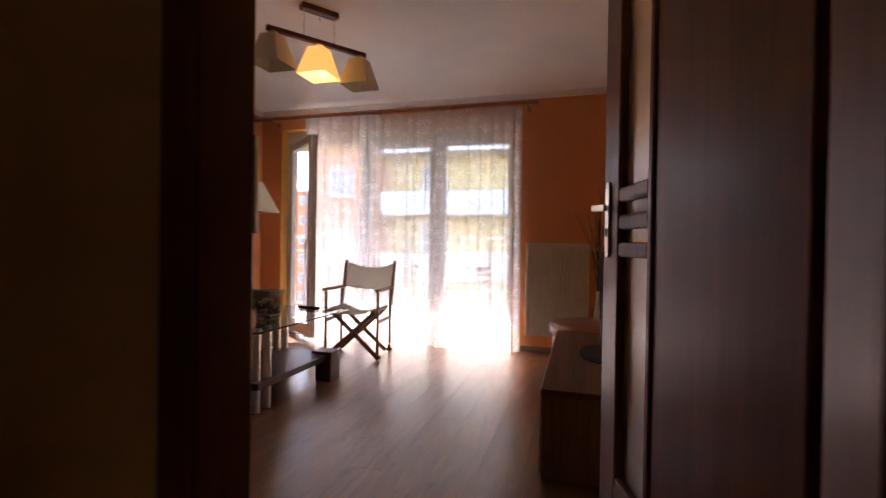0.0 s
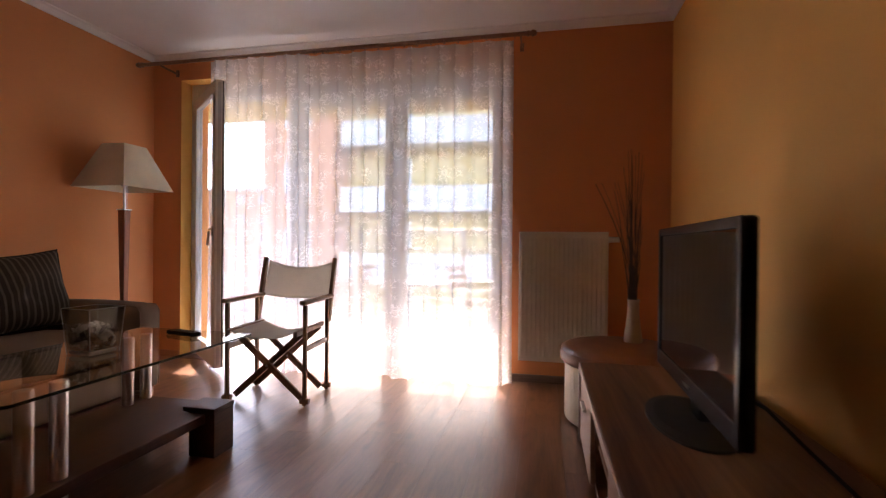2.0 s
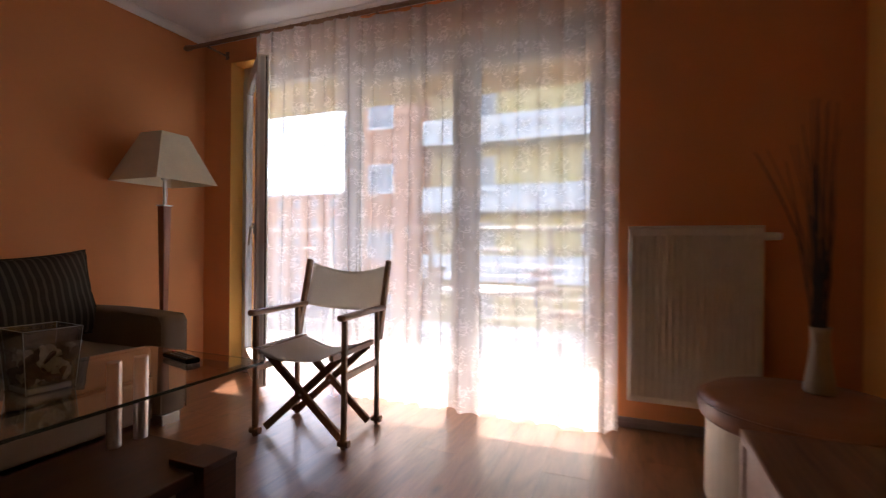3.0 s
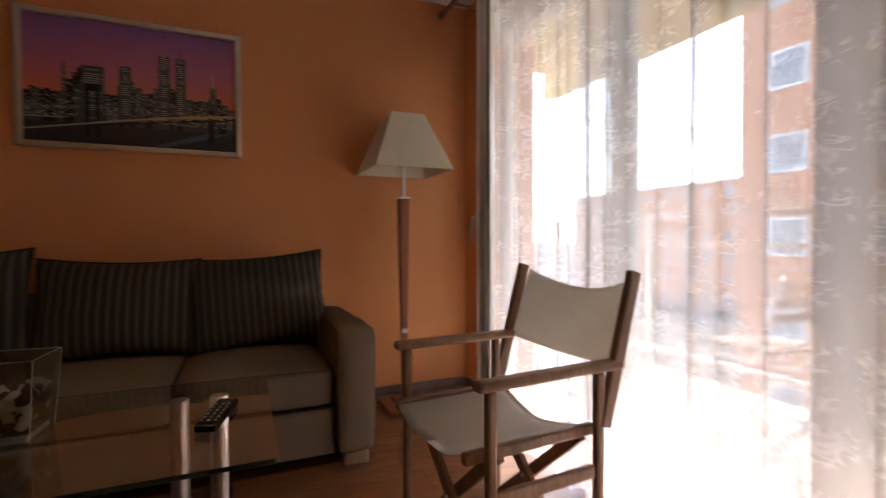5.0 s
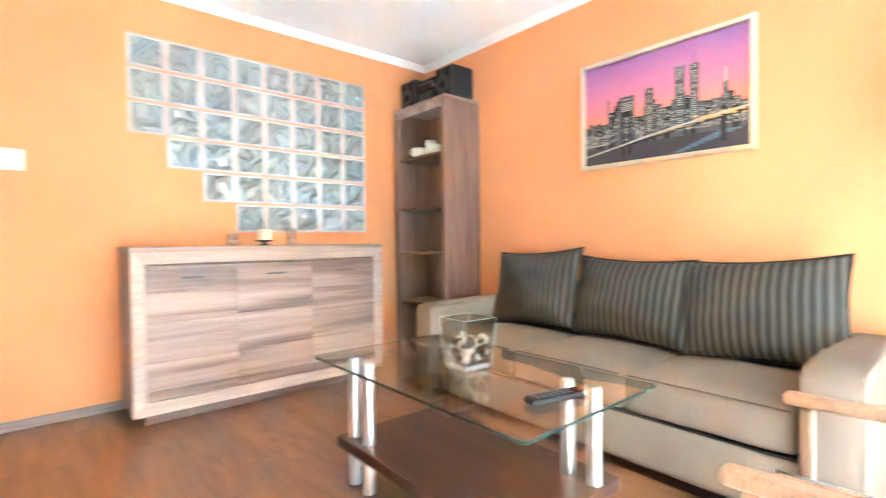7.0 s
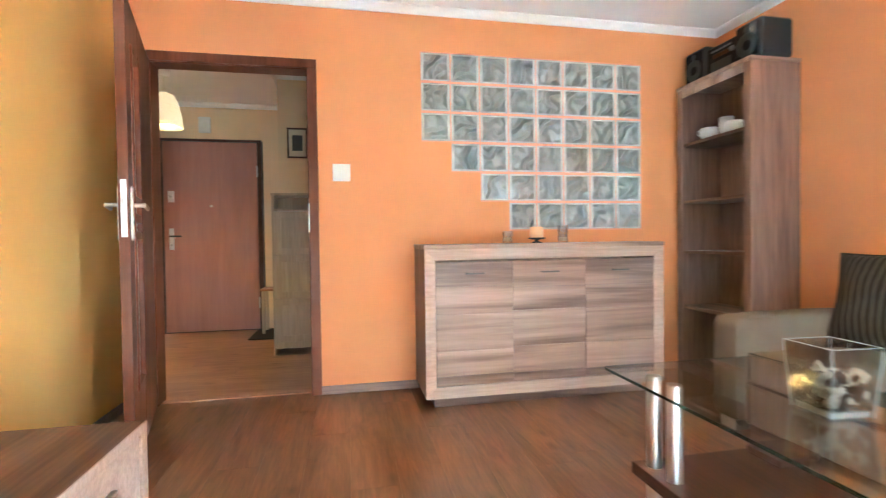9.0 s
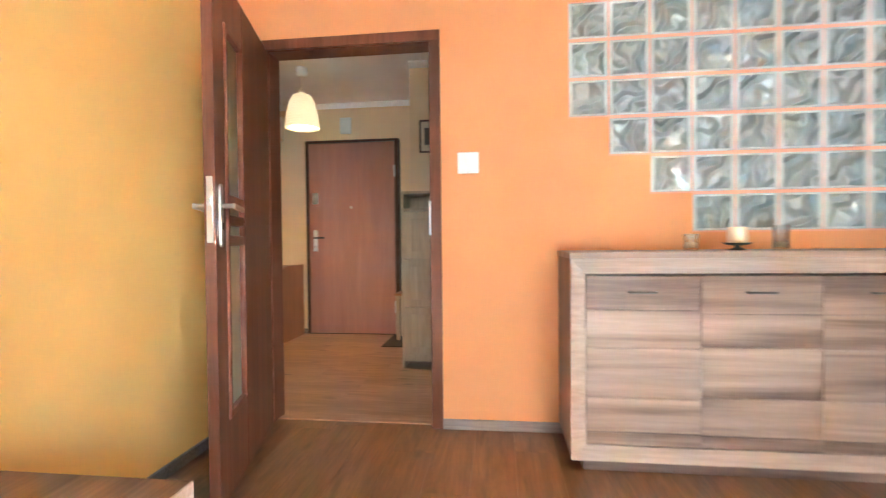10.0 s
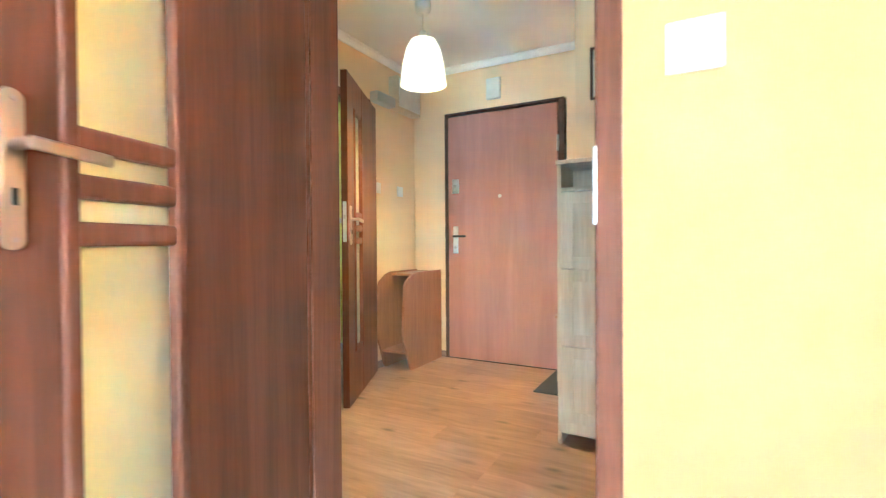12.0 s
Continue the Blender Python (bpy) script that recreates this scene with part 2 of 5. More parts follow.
M["dark_wood"] = wood("dark_table_wood", (0.035, 0.014, 0.010), (0.10, 0.04, 0.026), "y", 0.35, 1.0, 0.06)
M["chair_wood"] = wood("chair_stain", (0.19, 0.098, 0.052), (0.40, 0.225, 0.125), "z", 0.4, 2.0, 0.08)
M["lamp_wood"] = wood("lamp_cherry", (0.24, 0.07, 0.03), (0.38, 0.13, 0.06), "z", 0.35, 1.0, 0.05)
M["fitting_wood"] = wood("lamp_bar_wood", (0.07, 0.02, 0.015), (0.15, 0.05, 0.03), "y", 0.4, 1.0, 0.05)
M["canvas"] = cloth("cream_canvas", (0.66, 0.62, 0.55), 500)
M["sofa"] = cloth("taupe_sofa_fabric", (0.205, 0.150, 0.108), 420)
M["sofa_pipe"] = cloth("dark_piping", (0.035, 0.028, 0.022), 420)
M["seat_pipe"] = cloth("brown_piping", (0.085, 0.062, 0.045), 420)
M["shade"] = cloth("cream_shade", (0.80, 0.72, 0.56), 300)
M["chrome"] = metal("brushed_chrome", (0.86, 0.86, 0.86), 0.3)
M["nickel"] = metal("satin_nickel", (0.62, 0.56, 0.48), 0.3)
M["steel"] = metal("rail_steel", (0.6, 0.6, 0.6), 0.35)
M["black"] = plain("black_plastic", (0.012, 0.012, 0.013), 0.25)
M["black"].node_tree.nodes["Principled BSDF"].inputs["Specular IOR Level"].default_value = 0.2
M["black_matt"] = plain("black_matt", (0.02, 0.02, 0.02), 0.6)
M["screen"] = material("tv_screen", (0.006, 0.006, 0.008), 0.05, spec=1.0)
M["pvc"] = plain("white_pvc", (0.78, 0.77, 0.74), 0.4)
M["radiator"] = plain("radiator_enamel", (0.78, 0.75, 0.68), 0.35)
M["switch"] = plain("white_plastic", (0.82, 0.80, 0.76), 0.35)
M["glass"] = glass("window_glass")
M["table_glass"] = glass("clear_table_glass", (0.95, 0.985, 0.97))
M["glass_edge"] = glass("green_glass_edge", (0.12, 0.25, 0.20), 0.25)
M["glass_edge"].node_tree.nodes["Principled BSDF"].inputs["Transmission Weight"].default_value = 0.75
M["bowl_glass"] = thin_glass("bowl_glass", (0.84, 0.86, 0.85))
# Pale and half opaque, so its colour carries the bowl's bright edge glints.
M["bowl_edge"] = glass("bowl_edge_glass", (0.92, 0.95, 0.94), 0.05)
M["bowl_edge"].node_tree.nodes["Principled BSDF"].inputs["Transmission Weight"].default_value = 0.5
M["leather"] = plain("brown_leather", (0.30, 0.13, 0.065), 0.4, 0.12)
M["cream"] = plain("cream_leather", (0.70, 0.60, 0.44), 0.5, 0.08)
M["vase"] = plain("ivory_ceramic", (0.40, 0.31, 0.21), 0.35)
M["twig"] = plain("dry_twig", (0.06, 0.04, 0.025), 0.8, 0.2)
M["baseboard"] = wood("grey_brown_baseboard", (0.17, 0.115, 0.10), (0.33, 0.24, 0.21), "x", 0.45, 0.8, 0.05)
M["silver"] = metal("silver_frame", (0.72, 0.66, 0.55), 0.35)
M["mortar"] = paint("salmon_mortar", (0.78, 0.36, 0.24))
M["concrete"] = paint("balcony_tile", (0.44, 0.43, 0.40))
M["facade_yellow"] = paint("facade_yellow", (0.66, 0.53, 0.26))
M["facade_white"] = paint("facade_white", (0.68, 0.68, 0.65))
M["facade_orange"] = paint("facade_orange", (0.58, 0.27, 0.16))
M["far_window"] = material("far_window_glass", (0.26, 0.28, 0.31), 0.15)
M["asphalt"] = plain("yard_ground", (0.10, 0.10, 0.09), 0.9, 0.2)
for _k in ("concrete", "asphalt", "facade_yellow", "facade_white", "facade_orange"):
    M[_k].node_tree.nodes["Principled BSDF"].inputs["Specular IOR Level"].default_value = 0.05
M["button"] = plain("grey_rubber", (0.14, 0.135, 0.135), 0.6)
M["fitting_dark"] = metal("dark_bronze", (0.16, 0.13, 0.12), 0.35)
M["bulb"] = glow("lit_bulb", (1.0, 0.62, 0.25), 5.0)
M["net"] = sheer("net_curtain", (0.93, 0.91, 0.91), 0.43)


# ---- helpers for shapes ----
def part(name, bm, mat, parent=None, label="", smooth=False, at=None):
    me = bpy.data.meshes.new(name)
    bmesh.ops.recalc_face_normals(bm, faces=bm.faces)
    if smooth:
        for f in bm.faces:
            f.smooth = True
    bm.to_mesh(me)
    bm.free()
    me.materials.append(M[mat] if isinstance(mat, str) else mat)
    ob = new(name, me)
    if parent is not None:
        ob.parent = parent
    if at is not None:
        ob.matrix_basis = at
    if label:
        ob["label"] = label
    return ob


def thing(name, m, label, category, group="", kind=""):
    e = new(name)
    e.empty_display_size = 0.1
    e.matrix_basis = m
    return tagged(e, label, category, group, kind)


def again(ob, parent, m, name=None):
    """Another object on the same mesh."""
    o = new(name or ob.name.split(".")[0], ob.data)
    o.parent = parent
    o.matrix_basis = m
    return o


def box(x0, x1, y0, y1, z0, z1, bev=0.0, seg=2, bm=None):
    b = bmesh.new()
    bmesh.ops.create_cube(b, size=1, matrix=Matrix.LocRotScale(((x0 + x1) / 2, (y0 + y1) / 2, (z0 + z1) / 2), None, (abs(x1 - x0), abs(y1 - y0), abs(z1 - z0))))
    if bev:
        bmesh.ops.bevel(b, geom=b.edges[:], offset=bev, segments=seg, affect="EDGES", profile=0.5, clamp_overlap=True)
    return join(bm, b)


def join(bm, b):
    if bm is None:
        return b
    me = bpy.data.meshes.new("tmp")
    b.to_mesh(me)
    b.free()
    bm.from_mesh(me)
    bpy.data.meshes.remove(me)
    return bm


def turned(b, m):
    bmesh.ops.transform(b, matrix=m, verts=b.verts)
    return b


def cyl(p0, p1, r0, r1=None, seg=16, bm=None):
    p0, p1 = Vector(p0), Vector(p1)
    d = p1 - p0
    b = bmesh.new()
    bmesh.ops.create_cone(b, cap_ends=True, segments=seg, radius1=r0, radius2=r0 if r1 is None else r1, depth=d.length,
                          matrix=Matrix.Translation((p0 + p1) / 2) @ d.to_track_quat("Z", "Y").to_matrix().to_4x4())
    return join(bm, b)


def bar(p0, p1, w, t, bev=0.003, up=(0, 0, 1), bm=None):
    """A squared bar from p0 to p1, w wide across up and t along it."""
    p0, p1 = Vector(p0), Vector(p1)
    d = p1 - p0
    z = d.normalized()
    x = Vector(up).cross(z)
    x = x.normalized() if x.length > 1e-6 else Vector((1, 0, 0))
    y = z.cross(x)
    m = Matrix((x, y, z)).transposed().to_4x4()
    m.translation = (p0 + p1) / 2
    b = box(-w / 2, w / 2, -t / 2, t / 2, -d.length / 2, d.length / 2, bev)
    return join(bm, turned(b, m))


def lathe(profile, seg=32, bm=None):
    b = bmesh.new()
    rings = [[b.verts.new((r * math.cos(2 * math.pi * i / seg), r * math.sin(2 * math.pi * i / seg), z)) for i in range(seg)] for r, z in profile]
    for a, c in zip(rings, rings[1:]):
        for i in range(seg):
            b.faces.new((a[i], a[(i + 1) % seg], c[(i + 1) % seg], c[i]))
    return join(bm, b)


def grid_sheet(nu, nv, f, bm=None):
    b = bmesh.new()
    vs = [[b.verts.new(f(i / nu, j / nv)) for j in range(nv + 1)] for i in range(nu + 1)]
    for i in range(nu):
        for j in range(nv):
            b.faces.new((vs[i][j], vs[i + 1][j], vs[i + 1][j + 1], vs[i][j + 1]))
    return join(bm, b)


def thick_sheet(nu, nv, f, t):
    b = grid_sheet(nu, nv, f)
    bmesh.ops.solidify(b, geom=b.faces[:], thickness=t)
    return b


def tube(points, r, seg=8, bm=None):
    b = bmesh.new()
    pts = [Vector(p) for p in points]
    rings = []
    for i, p in enumerate(pts):
        d = (pts[min(i + 1, len(pts) - 1)] - pts[max(i - 1, 0)]).normalized()
        q = d.to_track_quat("Z", "Y")
        rr = r(i / (len(pts) - 1)) if callable(r) else r
        rings.append([b.verts.new(p + q @ Vector((rr * math.cos(2 * math.pi * k / seg), rr * math.sin(2 * math.pi * k / seg), 0))) for k in range(seg)])
    for a, c in zip(rings, rings[1:]):
        for k in range(seg):
            b.faces.new((a[k], a[(k + 1) % seg], c[(k + 1) % seg], c[k]))
    b.faces.new(rings[0])
    b.faces.new(rings[-1])
    return join(bm, b)


def frustum_shell(w0, w1, z0, z1, t=0.004):
    """A four-sided shade, open at the bottom and top, with a wall of thickness t."""
    b = bmesh.new()
    rings = []
    for w, z in ((w0, z0), (w1, z1), (w1 - t, z1), (w0 - t, z0)):
        rings.append([b.verts.new((w * sx, w * sy, z)) for sx, sy in ((-1, -1), (1, -1), (1, 1), (-1, 1))])
    rings.append(rings[0])
    for a, c in zip(rings, rings[1:]):
        for k in range(4):
            b.faces.new((a[k], a[(k + 1) % 4], c[(k + 1) % 4], c[k]))
    return b


# ---- the rooms ----
XL, XR, YW, H = -3.35, 0.65, 3.90, 2.48
HX0, HX1, HY0, HYC = -3.35, 1.63, -2.48, -1.42   # hall: corridor end, side wall, entrance wall, corridor's far wall
DX0, DX1, DZ = -0.41, 0.475, 2.043               # clear opening of the room's door
WX0, WX1, WZ1 = -3.09, -0.42, 2.28               # opening of the balcony window
GX0, GX1, GZ0, GZ1 = -2.728, -1.130, 1.028, 2.205  # glass blocks
GP, GQ = (GX1 - GX0) / 8, (GZ1 - GZ0) / 6


def wall(name, boxes, mat, label):
    b = bmesh.new()
    for q in boxes:
        box(*q, bm=b)
    return tagged(part(name, b, mat), label, "wall", kind="structure")


tagged(part("floor", box(XL - 0.3, XR + 0.3, -0.06, YW + 0.12, -0.14, -0.012), "plank"), "dark brown laminate floor of the living room", "floor", kind="structure")
tagged(part("floor_hall", box(HX0 - 0.2, HX1 + 1.4, HY0 - 0.2, -0.06, -0.14, -0.012), "oak"), "light oak laminate floor of the hall", "floor", kind="structure")
tagged(part("ceiling", box(XL - 0.2, XR + 0.2, -0.12, YW + 0.35, H, H + 0.2), "white_paint"), "white painted plaster ceiling of the living room", "ceiling", kind="structure")
tagged(part("ceiling_hall", box(HX0 - 0.2, HX1 + 1.4, HY0 - 0.2, -0.122, H, H + 0.2), "white_paint"), "white painted hall ceiling", "ceiling", kind="structure")
wall("wall_west", [(XL - 0.2, XL, -0.12, YW, -0.02, H)], "orange", "plain orange painted side wall behind the sofa")
wall("wall_east", [(XR, XR + 0.2, 0, YW, -0.02, H)], "yellow", "warm yellow painted side wall behind the television")
wall("wall_north", [(XL - 0.2, WX0, YW, YW + 0.35, -0.14, H), (WX1, XR + 0.2, YW, YW + 0.35, -0.14, H), (WX0, WX1, YW, YW + 0.35, WZ1, H)], "orange", "orange painted window wall")
_b = [(XL, GX0, -0.12, 0, -0.02, H), (GX0, GX1, -0.12, 0, -0.02, GZ0), (GX0, GX1, -0.12, 0, GZ1, H), (GX1, DX0 - 0.03, -0.12, 0, -0.02, H),
      (DX0 - 0.03, DX1 + 0.03, -0.12, 0, DZ + 0.03, H), (DX1 + 0.03, XR + 0.2, -0.12, 0, -0.02, H)]
for _r in range(3, 6):
    _b.append((GX1 - (_r - 2) * GP, GX1, -0.12, 0, GZ1 - (_r + 1) * GQ, GZ1 - _r * GQ))
wall("wall_south", _b, "orange", "orange painted wall with the door and glass blocks")
_t = 0.003
wall("wall_hall_facing", [(HX0, GX0, -0.12 - _t, -0.12, 0, H), (GX0, GX1, -0.12 - _t, -0.12, 0, GZ0), (GX1, DX0 - 0.04, -0.12 - _t, -0.12, 0, H), (DX1 + 0.04, HX1, -0.12 - _t, -0.12, 0, H)], "peach", "peach painted hall side of the door wall")
wall("wall_hall_entrance", [(-0.04, 0.27, HY0 - 0.2, HY0, 0, H), (1.31, HX1 + 0.1, HY0 - 0.2, HY0, 0, H), (0.27, 1.31, HY0 - 0.2, HY0, 2.09, H)], "peach", "peach painted wall round the entrance door")
# Added out of sight: stops daylight leaking through the gap round the entrance leaf.
wall("wall_stairwell", [(0.2, 1.4, HY0 - 0.32, HY0 - 0.21, 0, H)], "peach", "unseen wall added to block light behind the entrance door")
wall("wall_hall_block", [(HX0, -0.04, HY0 - 0.2, HYC, 0, H)], "peach", "peach painted hall wall beside the entrance")
wall("wall_hall_end", [(HX0 - 0.2, HX0, HY0 - 0.2, -0.12, 0, H)], "peach", "peach painted end wall of the corridor")
wall("wall_hall_side", [(HX1, HX1 + 0.1, HY0 - 0.2, -1.76, 0, H), (HX1, HX1 + 0.1, -0.92, -0.12, 0, H), (HX1, HX1 + 0.1, -1.76, -0.92, 2.04, H)], "peach", "peach painted hall side wall with a doorway")
wall("wall_bathroom", [(HX1 + 0.1, HX1 + 1.4, -2.66, -2.5, 0, H), (HX1 + 1.3, HX1 + 1.4, -2.5, -0.12, 0, H), (HX1 + 0.1, HX1 + 1.4, -0.12, 0, 0, H)], "lime", "lime green walls of the room off the hall")


def cornice(name, runs, label):
    """A small cove moulding: a chamfered strip under the ceiling."""
    b = bmesh.new()
    for (x0, y0), (x1, y1), (nx, ny) in runs:
        prof = ((0, 0), (0.0, -0.045), (0.012, -0.045), (0.02, -0.03), (0.035, -0.015), (0.05, -0.008), (0.05, 0))
        rings = [[b.verts.new((x + nx * u, y + ny * u, H + v)) for u, v in prof] for x, y in ((x0, y0), (x1, y1))]
        k = len(prof)
        for i in range(k - 1):
            b.faces.new((rings[0][i], rings[0][i + 1], rings[1][i + 1], rings[1][i]))
    return tagged(part(name, b, "white_paint"), label, "cornice", kind="structure")


cornice("trim_cornice", [((XL, 0), (XL, YW), (1, 0)), ((XL, YW), (XR, YW), (0, -1)), ((XR, YW), (XR, 0), (-1, 0)), ((XR, 0), (XL, 0), (0, 1))], "white plaster cove moulding under the ceiling")
cornice("trim_cornice_hall", [((-0.04, HY0), (HX1, HY0), (0, 1)), ((HX1, HY0), (HX1, -0.124), (-1, 0)), ((-0.04, HYC), (HX0, HYC), (0, 1)), ((-0.04, HY0), (-0.04, HYC), (1, 0))], "white plaster moulding under the hall ceiling")


def skirting(name, x0, x1, y0, y1, label, mat="baseboard"):
    return tagged(part(name, box(x0, x1, y0, y1, 0, 0.054, 0.004), mat), label, "baseboard", kind="structure")


skirting("baseboard_west", XL, XL + 0.014, 0.015, YW - 0.015, "grey-brown laminate baseboard along the sofa wall")
skirting("baseboard_east", XR - 0.014, XR, 0.015, YW - 0.015, "grey-brown laminate baseboard along the yellow wall")
skirting("baseboard_south", XL + 0.014, DX0 - 0.06, 0, 0.014, "grey-brown laminate baseboard beside the door")
skirting("baseboard_north", WX1, XR - 0.014, YW - 0.014, YW, "grey-brown laminate baseboard under the radiator")
skirting("baseboard_corner", XL + 0.014, WX0, YW - 0.014, YW, "short grey-brown baseboard beside the balcony door")
skirting("baseboard_hall", 1.31, HX1, HY0, HY0 + 0.014, "short wooden baseboard beside the entrance door")
skirting("baseboard_hall_side", HX1 - 0.014, HX1, HY0 + 0.014, -1.83, "wooden baseboard along the hall side wall")


# ---- doors ----
def trim_set(owner, x0, x1, z1, y0, y1, w, mat):
    """Lining and casing round a doorway in a wall along x."""
    part("lining", box(x0 - 0.02, x0, y0, y1, 0, z1), mat, owner)
    part("lining", box(x1, x1 + 0.02, y0, y1, 0, z1), mat, owner)
    part("lining", box(x0 - 0.02, x1 + 0.02, y0, y1, z1, z1 + 0.02), mat, owner)
    for a, b in ((y1, y1 + 0.016), (y0 - 0.016, y0)):
        part("casing", box(x0 - w, x0 - 0.006, a, b, 0, z1 + 0.006, 0.004), mat, owner)
        part("casing", box(x1 + 0.006, x1 + w, a, b, 0, z1 + 0.006, 0.004), mat, owner)
        part("casing", box(x0 - w, x1 + w, a, b, z1 + 0.006, z1 + w, 0.004), mat, owner)


def rounded_plate(x, z, hw, hh, y0, y1, n=8):
    """An upright plate with rounded ends."""
    pts = []
    for s, a0 in ((1, 0), (-1, 180)):
        for k in range(n + 1):
            a = radians(a0 + 180 * k / n)
            pts.append((x + hw * math.cos(a), z + s * (hh - hw * 0.8) + 0.8 * hw * math.sin(a)))
    b = bmesh.new()
    f, g = [b.verts.new((p, y0, q)) for p, q in pts], [b.verts.new((p, y1, q)) for p, q in pts]
    b.faces.new(f)
    b.faces.new(g)
    for i in range(len(pts)):
        j = (i + 1) % len(pts)
        b.faces.new((f[i], f[j], g[j], g[i]))
    bmesh.ops.bevel(b, geom=[e for e in b.edges if abs(e.verts[0].co.y - e.verts[1].co.y) < 1e-6], offset=0.002, segments=2, affect="EDGES")
    return b


def lever_handle(owner, side, x, z, y):
    """Long rose plate with a keyhole and a flat lever, on the face that looks along side."""
    p = part("handle_plate", rounded_plate(x, z - 0.0475, 0.017, 0.1175, min(y, y + side * 0.008), max(y, y + side * 0.008)), "nickel", owner, "satin metal long plate")
    b = cyl((x, y + side * 0.01, z - 0.012), (x, y + side * 0.045, z - 0.012), 0.009)
    bar((x + 0.008, y + side * 0.05, z - 0.012), (x - 0.12, y + side * 0.05, z - 0.02), 0.012, 0.020, 0.004, bm=b)
    part("lever", b, "nickel", p)
    part("keyhole", box(x - 0.004, x + 0.004, y + side * 0.0085, y + side * 0.0115, z - 0.1, z - 0.075), "black_matt", p)
    for dz in (0.055, -0.15):
        part("screw", cyl((x, y + side * 0.009, z + dz), (x, y + side * 0.0115, z + dz), 0.004), "steel", p)


frame_1 = thing("door_1", pose(0, 0, 0), "mahogany-coloured door frame between living room and hall", "door frame", kind="structure")
trim_set(frame_1, DX0, DX1, DZ, -0.124, 0.0, 0.062, "door_wood")
part("strike_plate", box(DX0 - 0.0075, DX0 + 0.002, 0.004, 0.0185, 1.03, 1.21, 0.002), "chrome", frame_1, "bright metal strike plate")
part("threshold", box(DX0, DX1, -0.085, -0.045, -0.004, 0.005, 0.002), "oak", frame_1)


def panel_door(name, m, w, h, label, g0, g1):
    """A leaf along +x from its hinge; its front looks along -y. A glazed strip with three slats near the latch."""
    d = thing(name, m, label, "door")
    t, z0, z1 = 0.04, 0.34, h - 0.215
    part("hinge_panel", box(0, g0 - 0.03, 0, t, 0.008, h, 0.003), "door_wood", d)
    part("latch_stile", box(g1 + 0.03, w, 0, t, 0.008, h, 0.003), "door_wood", d)
    part("bottom_rail", box(g0 - 0.0301, g1 + 0.0301, 0.001, t - 0.001, 0.008, z0 - 0.025, 0.002), "door_wood", d)
    part("top_rail", box(g0 - 0.0301, g1 + 0.0301, 0.001, t - 0.001, z1 + 0.025, h, 0.002), "door_wood", d)
    for a, b in ((g0 - 0.03, g0), (g1, g1 + 0.03)):
        part("glazing_bead", box(a, b, -0.007, t + 0.007, z0 - 0.03, z1 + 0.03, 0.008, 3), "door_wood", d)
    for a, b in ((z0 - 0.03, z0), (z1, z1 + 0.03)):
        part("glazing_bead", box(g0, g1, -0.005, t + 0.005, a, b, 0.006, 3), "door_wood", d)
    part("pane", box(g0 - 0.005, g1 + 0.005, 0.017, 0.023, z0 - 0.005, z1 + 0.005), "frosted", d, "frosted glass strip").visible_shadow = False
    for z in (1.008, 1.088, 1.168):
        part("slat", box(g0 - 0.004, g1 + 0.004, -0.006, t + 0.006, z - 0.021, z + 0.021, 0.009, 3), "door_wood", d)
    lever_handle(d, -1, w - 0.05, 1.148, 0.0)
    lever_handle(d, 1, w - 0.05, 1.148, t)
    k = part("lock_plate", box(w - 0.001, w + 0.002, 0.009, 0.031, 1.0, 1.24, 0.001), "chrome", d, "bright metal lock front")
    part("latch_bolt", box(w + 0.001, w + 0.011, 0.013, 0.027, 1.135, 1.16, 0.003), "steel", k)
    for z in (0.25, 1.0, 1.75):
        part("hinge", cyl((-0.004, -0.006, z - 0.04), (-0.004, -0.006, z + 0.04), 0.007), "nickel", d)
    return d


M["frosted"] = glass("frosted_glass", (1.0, 0.93, 0.70), 0.3)
M["frosted"].node_tree.nodes["Principled BSDF"].inputs["Transmission Weight"].default_value = 0.9
panel_door("room_door", pose(0.508, 0.040, 0, 0, 0, 105), 0.89, 2.035, "open mahogany door with a narrow frosted glass strip", 0.535, 0.738)
frame_2 = thing("door_2", pose(0, 0, 0), "mahogany frame of the doorway off the hall", "door frame", kind="structure")
for a, b in ((-1.82, -1.76), (-0.92, -0.86)):
    part("casing", box(HX1 - 0.016, HX1 + 0.1, a, b, 0, 2.04, 0.003), "door_wood", frame_2)
part("casing", box(HX1 - 0.016, HX1 + 0.1, -1.82, -0.86, 2.04, 2.10, 0.003), "door_wood", frame_2)
panel_door("bathroom_door", pose(1.60, -1.80, 0, 0, 0, 115), 0.84, 2.02, "mahogany door standing open into the hall", 0.50, 0.66)

# entrance door
ent = thing("door_3", pose(0, HY0, 0), "closed cherry-coloured flush entrance door", "door", kind="structure")
part("leaf", box(0.335, 1.285, -0.05, 0.008, 0.01, 2.065, 0.004), "entry_wood", ent)
for q in ((0.285, 0.33, -0.1, 0.014, 0, 2.072), (1.29, 1.315, -0.1, 0.014, 0, 2.072), (0.285, 1.315, -0.1, 0.014, 2.072, 2.096)):
    part("door_frame", box(*q, 0.003), "dark_wood", ent, "dark steel frame")
part("sill", box(0.33, 1.29, -0.1, 0.012, 0, 0.009), "dark_wood", ent)
_p = part("handle_plate", box(1.19, 1.235, 0.008, 0.02, 0.9, 1.13, 0.003), "chrome", ent, "chrome security plate")
_h = cyl((1.212, 0.02, 1.045), (1.212, 0.055, 1.045), 0.009)
bar((1.22, 0.055, 1.045), (1.10, 0.055, 1.045), 0.016, 0.018, 0.004, bm=_h)
